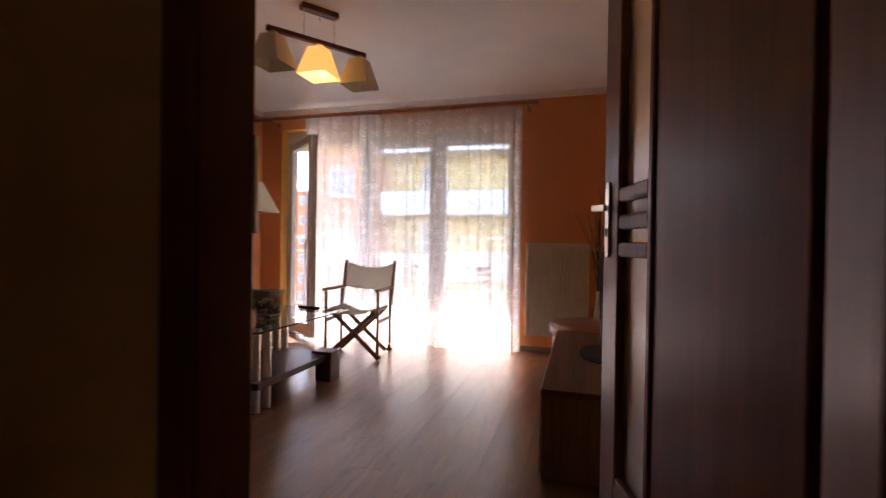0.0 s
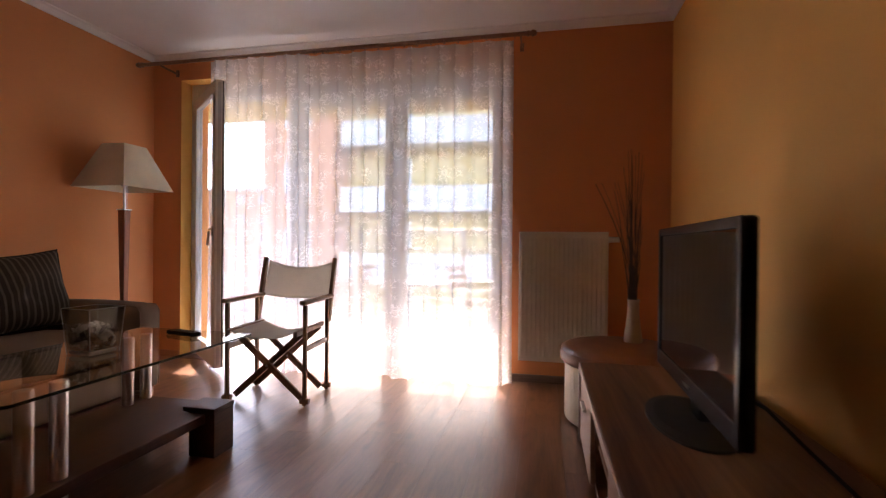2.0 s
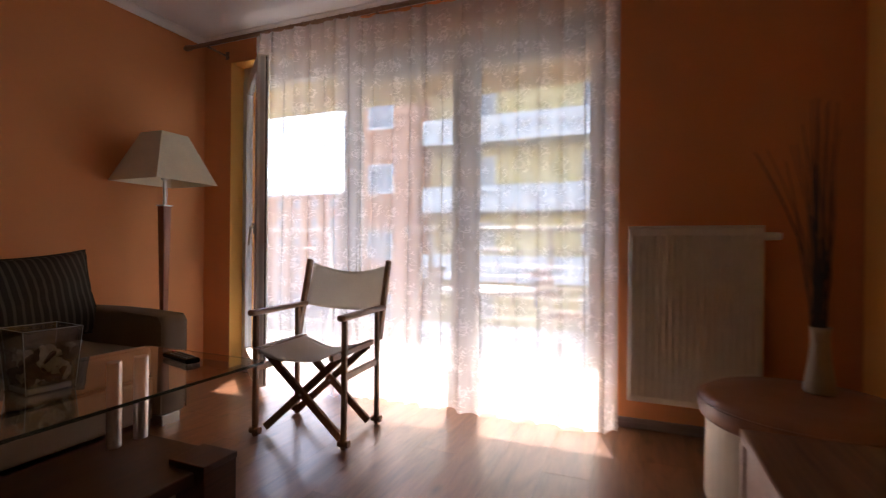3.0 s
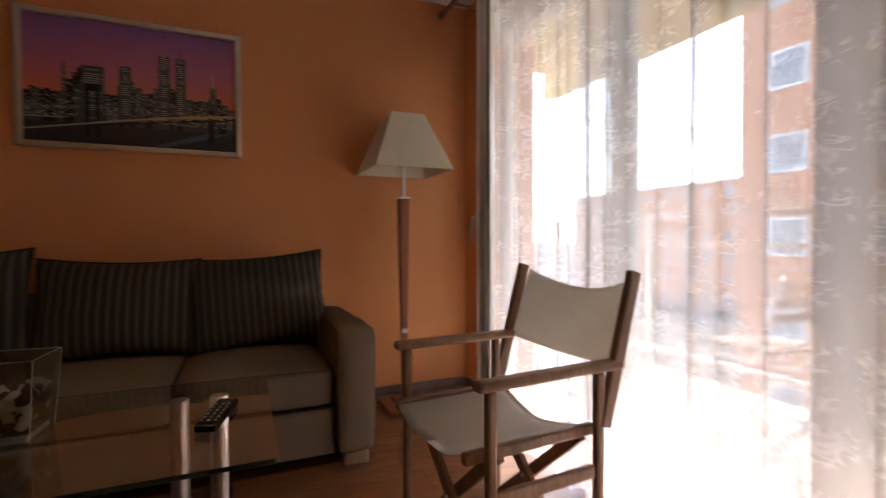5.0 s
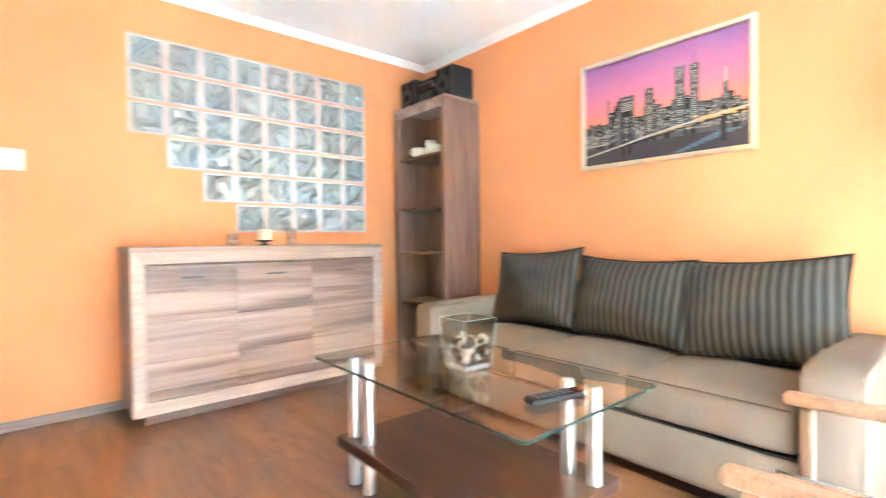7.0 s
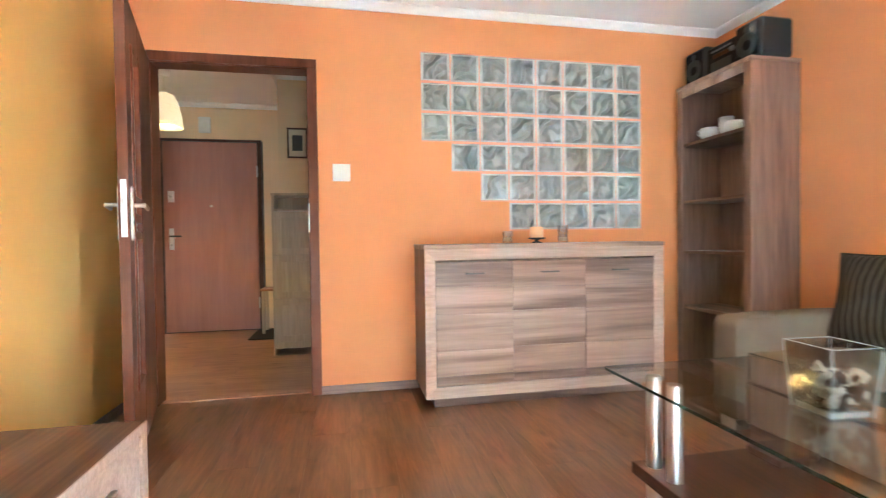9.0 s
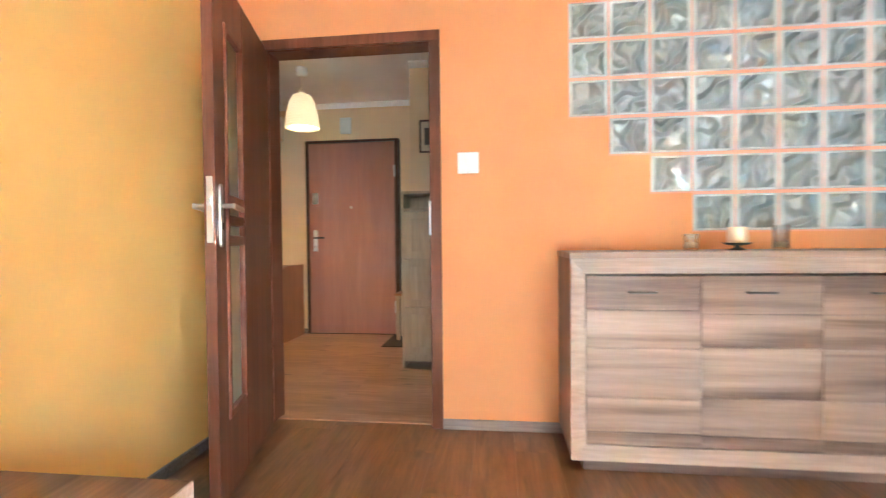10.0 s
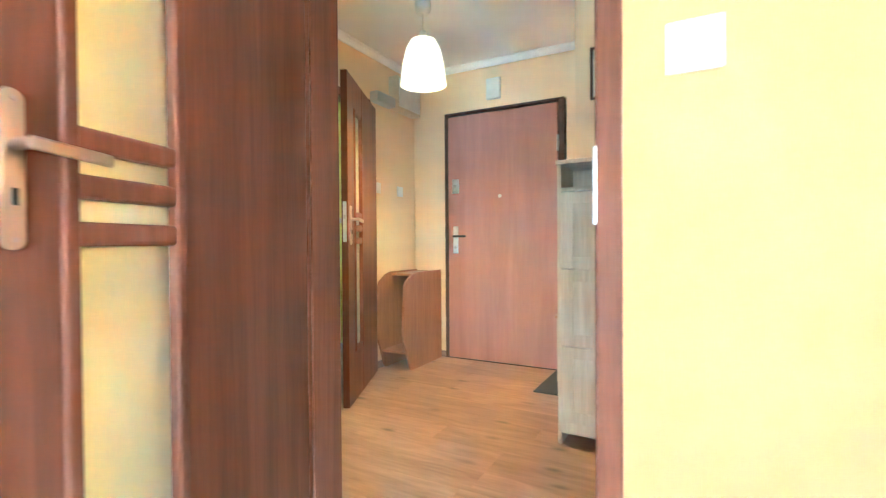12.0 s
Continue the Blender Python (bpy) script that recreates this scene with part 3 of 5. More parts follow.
part("lever", _h, "black_matt", _p)
part("cylinder", cyl((1.212, 0.018, 0.95), (1.212, 0.026, 0.95), 0.011), "steel", _p)
_p = part("upper_lock", box(1.18, 1.24, 0.008, 0.022, 1.41, 1.53, 0.003), "chrome", ent, "chrome upper lock")
part("turn_knob", cyl((1.21, 0.022, 1.47), (1.21, 0.04, 1.47), 0.012), "steel", _p)
part("peephole", cyl((0.81, 0.006, 1.37), (0.81, 0.014, 1.37), 0.014), "nickel", ent)
for z in (0.3, 1.75):
    part("hinge", cyl((0.332, 0.016, z - 0.06), (0.332, 0.016, z + 0.06), 0.008), "steel", ent)

# ---- balcony window ----
FY = YW + 0.12     # inner face of the window frame
win = thing("window_1", pose(0, FY, 0), "white plastic balcony window with an open leaf", "window", kind="structure")


def ring(x0, x1, z0, z1, w, d0, d1, bev=0.006, wt=None, wb=None):
    b = box(x0, x0 + w, d0, d1, z0, z1, bev)
    box(x1 - w, x1, d0, d1, z0, z1, bev, bm=b)
    box(x0 + w, x1 - w, d0 + 0.001, d1 - 0.001, z1 - (wt or w), z1, bev, bm=b)
    box(x0 + w, x1 - w, d0 + 0.001, d1 - 0.001, z0, z0 + (wb or w), bev, bm=b)
    return b


_b = box(WX0, WX0 + 0.004, YW + 0.001, FY, 0.009, WZ1)
box(WX1 - 0.004, WX1, YW + 0.001, FY, 0.009, WZ1, bm=_b)
box(WX0 + 0.004, WX1 - 0.004, YW + 0.001, FY, WZ1 - 0.004, WZ1, bm=_b)
tagged(part("trim_reveal", _b, "yellow"), "yellow painted reveal round the balcony window", "reveal", kind="structure")
part("window_frame", ring(WX0, WX1, 0.0, WZ1, 0.055, 0, 0.07, wt=0.10), "pvc", win)
part("roller_box", box(WX0 + 0.056, WX1 - 0.056, -0.005, 0.072, 2.13, 2.185, 0.006), "pvc", win)
part("mullion", box(-2.17, -2.09, 0, 0.07, 0.056, 2.129, 0.006), "pvc", win)
part("mullion", box(-1.315, -1.245, 0, 0.07, 0.056, 2.129, 0.006), "pvc", win)


def sash(x0, x1, parent, m=None, handle=False):
    s = part("sash", ring(x0, x1, 0.04, 2.13, 0.085, -0.018, 0.05, wb=0.13), "pvc", parent, at=m)
    p = part("pane", box(x0 + 0.08, x1 - 0.08, 0.006, 0.026, 0.16, 2.05), "glass", s)
    p.visible_shadow = False
    if handle:
        b = box(x1 - 0.055, x1 - 0.03, -0.03, -0.018, 1.0, 1.07, 0.003)
        bar((x1 - 0.042, -0.045, 1.045), (x1 - 0.042, -0.055, 0.93), 0.02, 0.014, 0.004, bm=b)
        cyl((x1 - 0.042, -0.02, 1.045), (x1 - 0.042, -0.05, 1.045), 0.008, bm=b)
        part("window_handle", b, "nickel", s)
        part("lock_strip", box(x1 - 0.0005, x1 + 0.0018, 0.0, 0.022, 0.06, 2.11), "steel", s, "grey metal lock strip")
        part("gasket", box(x1 - 0.0005, x1 + 0.003, 0.032, 0.038, 0.05, 2.12), "black_matt", s, "dark rubber gasket")
    return s


sash(-2.125, -1.28, win)
sash(-1.28, -0.455, win)
leaf = thing("balcony_door", pose(-3.035, FY - 0.012, 0, 0, 0, -39.5), "white plastic glazed balcony door leaf standing ajar", "door")
sash(0.0, 0.728, leaf, Matrix.Identity(4), True)
tagged(part("window_sill_outer", box(WX0, WX1, YW + 0.19, YW + 0.35, -0.14, 0.0), "concrete"), "grey outer sill of the balcony door", "sill", kind="structure")
tagged(part("trim_threshold", box(WX0, WX1, YW - 0.01, YW + 0.125, -0.012, 0.008, 0.003), "baseboard"), "wooden threshold strip under the balcony window", "threshold", kind="structure")

# curtain rod and curtains
RY, RZ = 3.72, 2.352
rod = thing("curtain_rod", pose(0, RY, RZ), "dark wooden curtain rod across the window wall", "curtain rod")
part("pole", cyl((-3.30, 0, 0), (-0.27, 0, 0), 0.014), "chair_wood", rod)
for x in (-3.31, -0.26):
    part("finial", turned(lathe([(0.0, -0.03), (0.016, -0.03), (0.02, -0.02), (0.013, -0.01), (0.022, 0.008), (0.016, 0.03), (0.0, 0.036)], 16), pose(x, 0, 0, 0, 90 if x > -1 else -90, 0)), "chair_wood", rod, smooth=True)
for x in (-3.12, -1.75, -0.33):
    b = bar((x, YW - RY, -0.022), (x, 0.0, -0.018), 0.012, 0.014)
    box(x - 0.014, x + 0.014, YW - RY - 0.01, YW - RY, -0.045, 0.01, 0.003, bm=b)
    part("bracket", b, "chair_wood", rod)
for i in range(23):
    x = -2.48 + i * 0.096
    b = tube([(x, 0.02 * math.cos(a), 0.02 * math.sin(a) - 0.005) for a in np.linspace(0, 2 * math.pi, 17)], 0.0025, 6)
    part("ring", b, "chair_wood", rod)


def curtain(x0, x1, yc, seed, folds, label, flare):
    """Hanging net: wide shallow waves, each doubling back on itself in a narrow pleat."""
    rnd = random.Random(seed)
    ph = [rnd.uniform(0, 6.28) for _ in range(6)]
    lam = (x1 - x0) / folds

    def f(u, v):
        low = 1 - v
        w = 6.283 * folds * u + 0.7 * math.sin(6.283 * folds * u * 0.23 + ph[1])
        over = lam / 6.283 * (1.12 + 0.45 * math.sin(w * 0.41 + ph[0]) - 0.22 * low)
        a = (0.013 + 0.010 * low) * (1 + 0.4 * math.sin(w * 0.29 + ph[5]))
        x = x0 + (x1 - x0) * u + over * math.sin(w) + flare * low * (u - 0.5) + 0.006 * low * math.sin(3 * v + w * 0.17)
        y = yc + a * math.cos(w) + 0.010 * math.sin(w * 0.37 + ph[2]) + 0.004 * low * math.sin(w * 0.53 + ph[3] + 3 * v)
        z = 0.010 + 2.317 * v + (0.008 * math.sin(w * 0.5 + ph[4]) * max(0, 1 - 30 * v))
        if v > 0.97:
            y = yc + (y - yc) * 0.7 + 0.004 * math.cos(3 * w)
        return (x, y, z)

    c = part("curtain", grid_sheet(int(folds * 20), 26, f), "net", smooth=True)
    return tagged(c, label, "curtain", "net curtains")


curtain(-2.66, -1.86, 3.690, 3, 8, "white patterned net curtain gathered beside the open door", 0.05)
curtain(-2.02, -0.385, 3.735, 5, 15, "white patterned net curtain hanging over the window", 0.03)

# ---- radiator ----
rad = thing("radiator", pose(0, 0, 0), "cream enamelled panel radiator under a plain wall", "radiator")
RX0, RX1, RZ0, RZ1, RF = -0.328, 0.248, 0.175, 1.046, 3.770


part("front_panel", box(RX0, RX1, RF + 0.006, RF + 0.02, RZ0, RZ1 - 0.013, 0.004), "radiator", rad)
for k in range(19):
    x = RX0 + 0.02 + (RX1 - RX0 - 0.04) * k / 18
    part("rib", box(x - 0.0075, x + 0.0075, RF - 0.005, RF + 0.0065, RZ0 + 0.03, RZ1 - 0.045, 0.004, 2), "radiator", rad)
part("back_panel", box(RX0 + 0.01, RX1 - 0.01, RF + 0.06, RF + 0.075, RZ0 + 0.01, RZ1 - 0.01, 0.004), "radiator", rad)
part("top_grille", box(RX0, RX1, RF + 0.004, RF + 0.085, RZ1 - 0.012, RZ1, 0.004), "radiator", rad)
for x in (RX0, RX1 - 0.006):
    part("side_cover", box(x, x + 0.006, RF + 0.014, RF + 0.08, RZ0 + 0.01, RZ1 - 0.013, 0.002), "radiator", rad)
part("valve", cyl((RX1 + 0.0, RF + 0.04, RZ1 - 0.05), (RX1 + 0.07, RF + 0.04, RZ1 - 0.05), 0.02, 0.017, 16), "switch", rad, "white thermostat valve")
for x in (RX0 + 0.1, RX1 - 0.1):
    part("bracket", box(x - 0.015, x + 0.015, RF + 0.076, YW, RZ0 + 0.1, RZ0 + 0.14), "radiator", rad)
part("pipe", tube([(RX1 - 0.05, RF + 0.04, RZ0 + 0.02), (RX1 - 0.05, RF + 0.04, 0.0)], 0.008), "radiator", rad)


# ---- director chair ----
def director_chair(m):
    c = thing("director_chair", m, "folding dark wooden chair with cream canvas seat and back", "chair")
    for s in (-1, 1):
        x = s * 0.243
        part("front_leg", bar((x, -0.152, 0.0), (x, -0.152, 0.590), 0.024, 0.028, 0.008, up=(0, 1, 0)), "chair_wood", c)
        part("back_leg", bar((x, 0.19, 0.0), (x, 0.19, 0.590), 0.024, 0.030, 0.008, up=(0, 1, 0)), "chair_wood", c)
        part("armrest", box(x - 0.021, x + 0.021, -0.195, 0.27, 0.590, 0.618, 0.012, 4), "chair_wood", c)
        part("back_post", bar((x + s * 0.004, 0.205, 0.44), (x + s * 0.004, 0.318, 0.853), 0.024, 0.04, 0.006, up=(0, 1, 0)), "chair_wood", c)
        for y in (-0.152, 0.19):
            part("foot_bolt", cyl((x - 0.026, y, 0.028), (x + 0.026, y, 0.028), 0.017, seg=14), "chair_wood", c)
        part("side_rail", bar((x, -0.16, 0.33), (x, 0.17, 0.33), 0.02, 0.034, 0.004), "chair_wood", c)
        part("seat_rail", bar((s * 0.205, -0.205, 0.425), (s * 0.205, 0.21, 0.425), 0.026, 0.03, 0.006), "chair_wood", c)
        for y in (-0.115, 0.15):
            part("cross_leg", bar((-s * 0.222, y + s * 0.013, 0.03), (s * 0.205, y + s * 0.013, 0.415), 0.036, 0.02, 0.003, up=(0, 1, 0)), "chair_wood", c)
    for y in (-0.115, 0.15):
        part("pivot_bolt", cyl((0, y - 0.03, 0.222), (0, y + 0.03, 0.222), 0.006), "steel", c)

    def seat(u, v):
        x = -0.215 + 0.43 * u
        sag = 0.055 * (1 - (2 * u - 1) ** 2)
        return (x, -0.205 + 0.40 * v, 0.444 - sag - 0.006 * math.sin(9 * u + 4 * v) * (1 - (2 * u - 1) ** 2))

    part("seat", thick_sheet(24, 10, seat, 0.004), "canvas", c, "cream canvas seat sling", smooth=True)

    def back(u, v):
        x = -0.2335 + 0.467 * u
        bow = 1 - (2 * u - 1) ** 2
        z = 0.60 + 0.235 * v - 0.05 * bow * v - 0.025 * bow * (1 - v)
        return (x, 0.23 + 0.115 * (z - 0.53) / 0.33 + 0.05 * bow, z)

    part("backrest", thick_sheet(24, 10, back, 0.004), "canvas", c, "cream canvas back sling", smooth=True)
    return c


director_chair(pose(-1.775, 3.205, 0, 0, 0, 4.5))

# ---- coffee table ----
ct = thing("coffee_table", pose(0, 0, 0), "coffee table with clear glass top, chrome posts and dark wood shelf", "table")
TX0, TX1, TY0, TY1, TZ = -2.19, -1.553, 1.518, 2.612, 0.506


def rounded_slab(x0, x1, y0, y1, z0, z1, r, n=10):
    """A slab with rounded corners."""
    cx, cy, hx, hy = (x0 + x1) / 2, (y0 + y1) / 2, (x1 - x0) / 2, (y1 - y0) / 2
    pts = []
    for sx, sy, a0 in ((1, 1, 0), (-1, 1, 90), (-1, -1, 180), (1, -1, 270)):
        for k in range(n + 1):
            a = radians(a0 + 90 * k / n)
            pts.append((cx + sx * (hx - r) + r * math.cos(a), cy + sy * (hy - r) + r * math.sin(a)))
    b = bmesh.new()
    lo = [b.verts.new((x, y, z0)) for x, y in pts]
    hi = [b.verts.new((x, y, z1)) for x, y in pts]
    b.faces.new(lo)
    b.faces.new(hi)
    for i in range(len(pts)):
        j = (i + 1) % len(pts)
        b.faces.new((lo[i], lo[j], hi[j], hi[i]))
    return b


top = part("glass_top", rounded_slab(TX0, TX1, TY0, TY1, TZ - 0.010, TZ, 0.015), "table_glass", ct, "clear glass top with green edges")
top.data.materials.append(M["glass_edge"])
top.visible_shadow = False
for f in top.data.polygons:
    if abs(f.normal.z) < 0.5:
        f.material_index = 1
part("shelf", box(-2.14, -1.612, 1.60, 2.515, 0.150, 0.192, 0.004), "dark_wood", ct, "dark wooden lower shelf")
for x0, x1, y0, y1 in ((-1.695, -1.566, 2.355, 2.487), (-2.185, -2.055, 1.63, 1.76)):
    part("foot_block", box(x0, x1, y0, y1, 0, 0.196, 0.003), "dark_wood", ct)
    part("block_cap", box(x0 - 0.03, x1 + 0.002, y0 - 0.003, y1 + 0.003, 0.1965, 0.218, 0.003), "dark_wood", ct)
for x, y in ((-1.665, 1.65), (-1.665, 1.754), (-2.045, 2.383), (-2.043, 2.482)):
    p = part("post", lathe([(0, 0.004), (0.0245, 0.004), (0.0245, TZ - 0.014), (0.0225, TZ - 0.0115), (0, TZ - 0.0115)], 24), "chrome", ct, "polished metal post", smooth=False, at=pose(x, y, 0))
    part("foot", lathe([(0, 0), (0.024, 0), (0.024, 0.0038), (0, 0.0038)], 20), "black_matt", p)

# remote control and glass bowl on the table
rc = thing("remote_control", pose(-1.837, 2.487, TZ + 0.0005, 0, 0, 166), "black remote control with grey buttons on the glass", "remote control")
part("case", box(-0.095, 0.095, -0.025, 0.025, 0, 0.02, 0.007, 3), "black", rc)
M["red_button"] = plain("red_rubber", (0.5, 0.03, 0.03), 0.5)
for i in range(6):
    for j in range(3):
        part("button", box(-0.07 + i * 0.022 - 0.006, -0.07 + i * 0.022 + 0.006, -0.015 + j * 0.015 - 0.004, -0.015 + j * 0.015 + 0.004, 0.0192, 0.0222, 0.0015, 1), "button", rc)
part("power_button", cyl((0.08, -0.01, 0.019), (0.08, -0.01, 0.0225), 0.005), "red_button", rc, "red power button")

bw = thing("glass_bowl", pose(-1.888, 2.070, TZ + 0.0005, 0, 0, -4), "square flared glass bowl standing on the table", "bowl")


def bowl_shell():
    b = bmesh.new()
    rings = []
    for w, z in ((0.0, 0.0), (0.060, 0.0), (0.073, 0.182), (0.0685, 0.182), (0.0555, 0.022), (0.0, 0.022)):
        rings.append([b.verts.new((max(w, 0.0005) * sx, max(w, 0.0005) * sy, z)) for sx, sy in ((-1, -1), (1, -1), (1, 1), (-1, 1))])
    for a, c in zip(rings, rings[1:]):
        for k in range(4):
            b.faces.new((a[k], a[(k + 1) % 4], c[(k + 1) % 4], c[k]))
    b.faces.new(rings[0])
    b.faces.new(rings[-1])
    return b


part("bowl", bowl_shell(), "bowl_glass", bw)
_q = 0.0708
# Tubes added along rim and corners draw the highlights of the glass edges.
part("rim", tube([(-_q, -_q, 0.182), (_q, -_q, 0.182), (_q, _q, 0.182), (-_q, _q, 0.182), (-_q, -_q, 0.182)], 0.0011, 8), "bowl_edge", bw, "pale rim tube standing in for the glass edge's glint")
for _sx in (-1, 1):
    for _sy in (-1, 1):
        part("corner_edge", cyl((0.0594 * _sx, 0.0594 * _sy, 0.003), (0.0725 * _sx, 0.0725 * _sy, 0.181), 0.0012, seg=8), "bowl_edge", bw)
part("base", box(-0.054, 0.054, -0.054, 0.054, 0.003, 0.0195, 0.004), "bowl_edge", bw, "thick glass base with its pale glint put into the colour")
M["chip_dark"] = plain("dark_dried_petals", (0.055, 0.03, 0.022), 0.9, 0.3)
M["chip_pale"] = plain("pale_dried_petals", (0.78, 0.71, 0.62), 0.9, 0.2)
_r = random.Random(4)
for k in range(104):
    z = 0.034 + 0.074 * (k / 104)
    w = 0.052 + 0.009 * (k / 104)
    b = bmesh.new()
    bmesh.ops.create_icosphere(b, subdivisions=1, radius=1)
    for v in b.verts:
        v.co *= _r.uniform(0.7, 1.2)
    s = _r.uniform(0.014, 0.025)
    ob = part("dried_petal", turned(b, Matrix.Diagonal((s, s * _r.uniform(0.5, 1), s * _r.uniform(0.35, 0.7), 1))), "chip_pale" if _r.random() < 0.55 else "chip_dark", bw, smooth=False,
              at=pose(_r.uniform(-w, w) * 0.85, _r.uniform(-w, w) * 0.85, z, _r.uniform(0, 180), _r.uniform(0, 180), _r.uniform(0, 180)))

# ---- sofa ----
sofa = thing("sofa", pose(0, 0, 0), "taupe fabric three-seat sofa with dark piping", "sofa")
SX0, SX1, SY0, SY1 = XL + 0.03, -2.50, 0.94, 3.07


def soft_box(x0, x1, y0, y1, z0, z1, r, puff=(0, 0, 0), seed=0, n=8, wave=0.004):
    """A padded box: rounded edges and faces that swell a little, with slight dents."""
    b = bmesh.new()
    bmesh.ops.create_cube(b, size=2)
    bmesh.ops.subdivide_edges(b, edges=b.edges[:], cuts=n, use_grid_fill=True)
    c = Vector(((x0 + x1) / 2, (y0 + y1) / 2, (z0 + z1) / 2))
    hd = Vector(((x1 - x0) / 2, (y1 - y0) / 2, (z1 - z0) / 2))
    for v in b.verts:
        q = v.co.copy()
        p = Vector([math.copysign(min(abs(q[i]) * hd[i] * 1.0, hd[i]), q[i]) for i in range(3)])
        core = Vector([max(-(hd[i] - r), min(hd[i] - r, p[i])) for i in range(3)])
        e = p - core
        if e.length > 1e-9:
            p = core + e.normalized() * min(r, e.length if sum(1 for i in range(3) if abs(e[i]) > 1e-6) == 1 else r)
        for i in range(3):
            if abs(abs(q[i]) - 1) < 1e-6:
                o = [j for j in range(3) if j != i]
                p[i] += math.copysign(puff[i] * (1 - q[o[0]] ** 2) * (1 - q[o[1]] ** 2), q[i])
        p += Vector([noise.noise((p + c) * 6 + Vector((seed, i * 7, 0))) * wave for i in range(3)])
        v.co = c + p
    return b


part("base", soft_box(SX0, SX1 - 0.04, SY0 + 0.17, SY1 - 0.17, 0.05, 0.2435, 0.012, (0.004, 0, 0)), "sofa", sofa, "lower drawer panel", smooth=True)
part("seat_joint", box(SX0, SX1 - 0.048, SY0 + 0.17, SY1 - 0.17, 0.2425, 0.2505), "sofa_pipe", sofa)
part("backrest", soft_box(SX0, SX0 + 0.17, SY0 + 0.16, SY1 - 0.16, 0.3, 0.70, 0.05, (0.01, 0, 0.01)), "sofa", sofa, smooth=True)
SEG = (SY1 - SY0 - 0.34) / 3
for i in range(3):
    y0 = SY0 + 0.17 + i * SEG
    s = part("seat_cushion", soft_box(SX0 + 0.16, SX1 - 0.035, y0 + 0.002, y0 + SEG - 0.002, 0.25, 0.412, 0.03, (0.006, 0.0, 0.022), i * 3), "sofa", sofa, smooth=True)
    part("piping", tube([(SX1 - 0.042, y0 + 0.02, 0.404), (SX1 - 0.036, y0 + SEG / 2, 0.408), (SX1 - 0.042, y0 + SEG - 0.02, 0.404)], 0.003, 6), "seat_pipe", s)
for y0, y1 in ((SY0, SY0 + 0.168), (SY1 - 0.168, SY1)):
    a = part("arm", soft_box(SX0, SX1, y0, y1, 0.05, 0.572, 0.035, (0.006, 0.004, 0.012), y0), "sofa", sofa, smooth=True)
    for y in (y0 + 0.012, y1 - 0.012):
        part("piping", tube([(SX1 - 0.006, y, 0.07), (SX1 - 0.006, y, 0.53), (SX1 - 0.03, y, 0.562), (SX1 - 0.3, y, 0.572)], 0.004, 6), "sofa", a)
for x in (SX0 + 0.05, SX1 - 0.06):
    for y in (SY0 + 0.085, SY1 - 0.085):
        part("foot", box(x - 0.04, x + 0.04, y - 0.05, y + 0.05, 0, 0.052, 0.004), "nickel", sofa, "grey metal foot")

M["stripe"] = cloth("striped_cushion", (0.05, 0.045, 0.042), 500)
_n, _l, _bs = nodes_of(M["stripe"])
_v = coords(M["stripe"], world_space=False)
_sep = _n.new("ShaderNodeSeparateXYZ")
_l.new(_v, _sep.inputs[0])
_m = _n.new("ShaderNodeMath")
_m.operation = "MULTIPLY"
_m.inputs[1].default_value = 6.2832 / 0.036
_l.new(_sep.outputs["X"], _m.inputs[0])
_s = _n.new("ShaderNodeMath")
_s.operation = "SINE"
_l.new(_m.outputs[0], _s.inputs[0])
_rg = _n.new("ShaderNodeMapRange")
_rg.inputs["From Min"].default_value, _rg.inputs["From Max"].default_value = 0.25, 0.7
_l.new(_s.outputs[0], _rg.inputs[0])
_weave = noise_node(M["stripe"], _v, 260, 3)
_c = mix(M["stripe"], _rg.outputs[0], (0.036, 0.026, 0.019), (0.118, 0.098, 0.080))
_c = mix(M["stripe"], 0.12, _c, ramp(M["stripe"], _weave, [(0.3, (0.02, 0.018, 0.016)), (0.7, (0.20, 0.18, 0.16))]))
_l.new(_c, _bs.inputs["Base Color"])


def throw_cushion(y, w, h, lean, spin, seed, zb):
    """Local x across, z up, y through the cushion."""
    c = thing("back_cushion", pose(SX0 + 0.17 + 0.13, y, zb, 0, 0, 90) @ pose(0, 0, 0, lean, spin, 0), "dark grey cushion with pale stripes leaning on the sofa back", "cushion", "striped sofa cushions")
    rnd = random.Random(seed)
    off = rnd.uniform(0, 50)

    def side(s):
        def f(u, v):
            a, b_ = 2 * u - 1, 2 * v - 1
            puff = (max(0, 1 - abs(a) ** 2.6) * max(0, 1 - abs(b_) ** 2.6)) ** 0.55
            x = a * w / 2 * (1 - 0.075 * (1 - abs(b_) ** 2))
            z = h / 2 + b_ * h / 2 * (1 - 0.10 * (1 - a * a))
            wr = noise.noise(Vector((a * 2.2 + off, b_ * 2.2, s))) * 0.010 + noise.noise(Vector((a * 6 + off, b_ * 6, s))) * 0.005
            return (x, s * (0.092 * puff) + wr * puff ** 0.5, z)
        return f

    b = grid_sheet(30, 24, side(-1))
    grid_sheet(30, 24, side(1), bm=b)
    bmesh.ops.remove_doubles(b, verts=b.verts, dist=0.0006)
    part("cushion_body", b, "stripe", c, smooth=True)
    edge = []
    for k in range(61):
        q = 4 * k / 60
        i, fr = min(int(q), 3), q - min(int(q), 3)
        u, v = ((fr, 0), (1, fr), (1 - fr, 1), (0, 1 - fr))[i]
        edge.append(side(1)(u, v))
    part("edge_piping", tube(edge, 0.006, 6), "sofa_pipe", c)
    return c


throw_cushion(1.42, 0.65, 0.49, -17, -3.5, 1, 0.425)
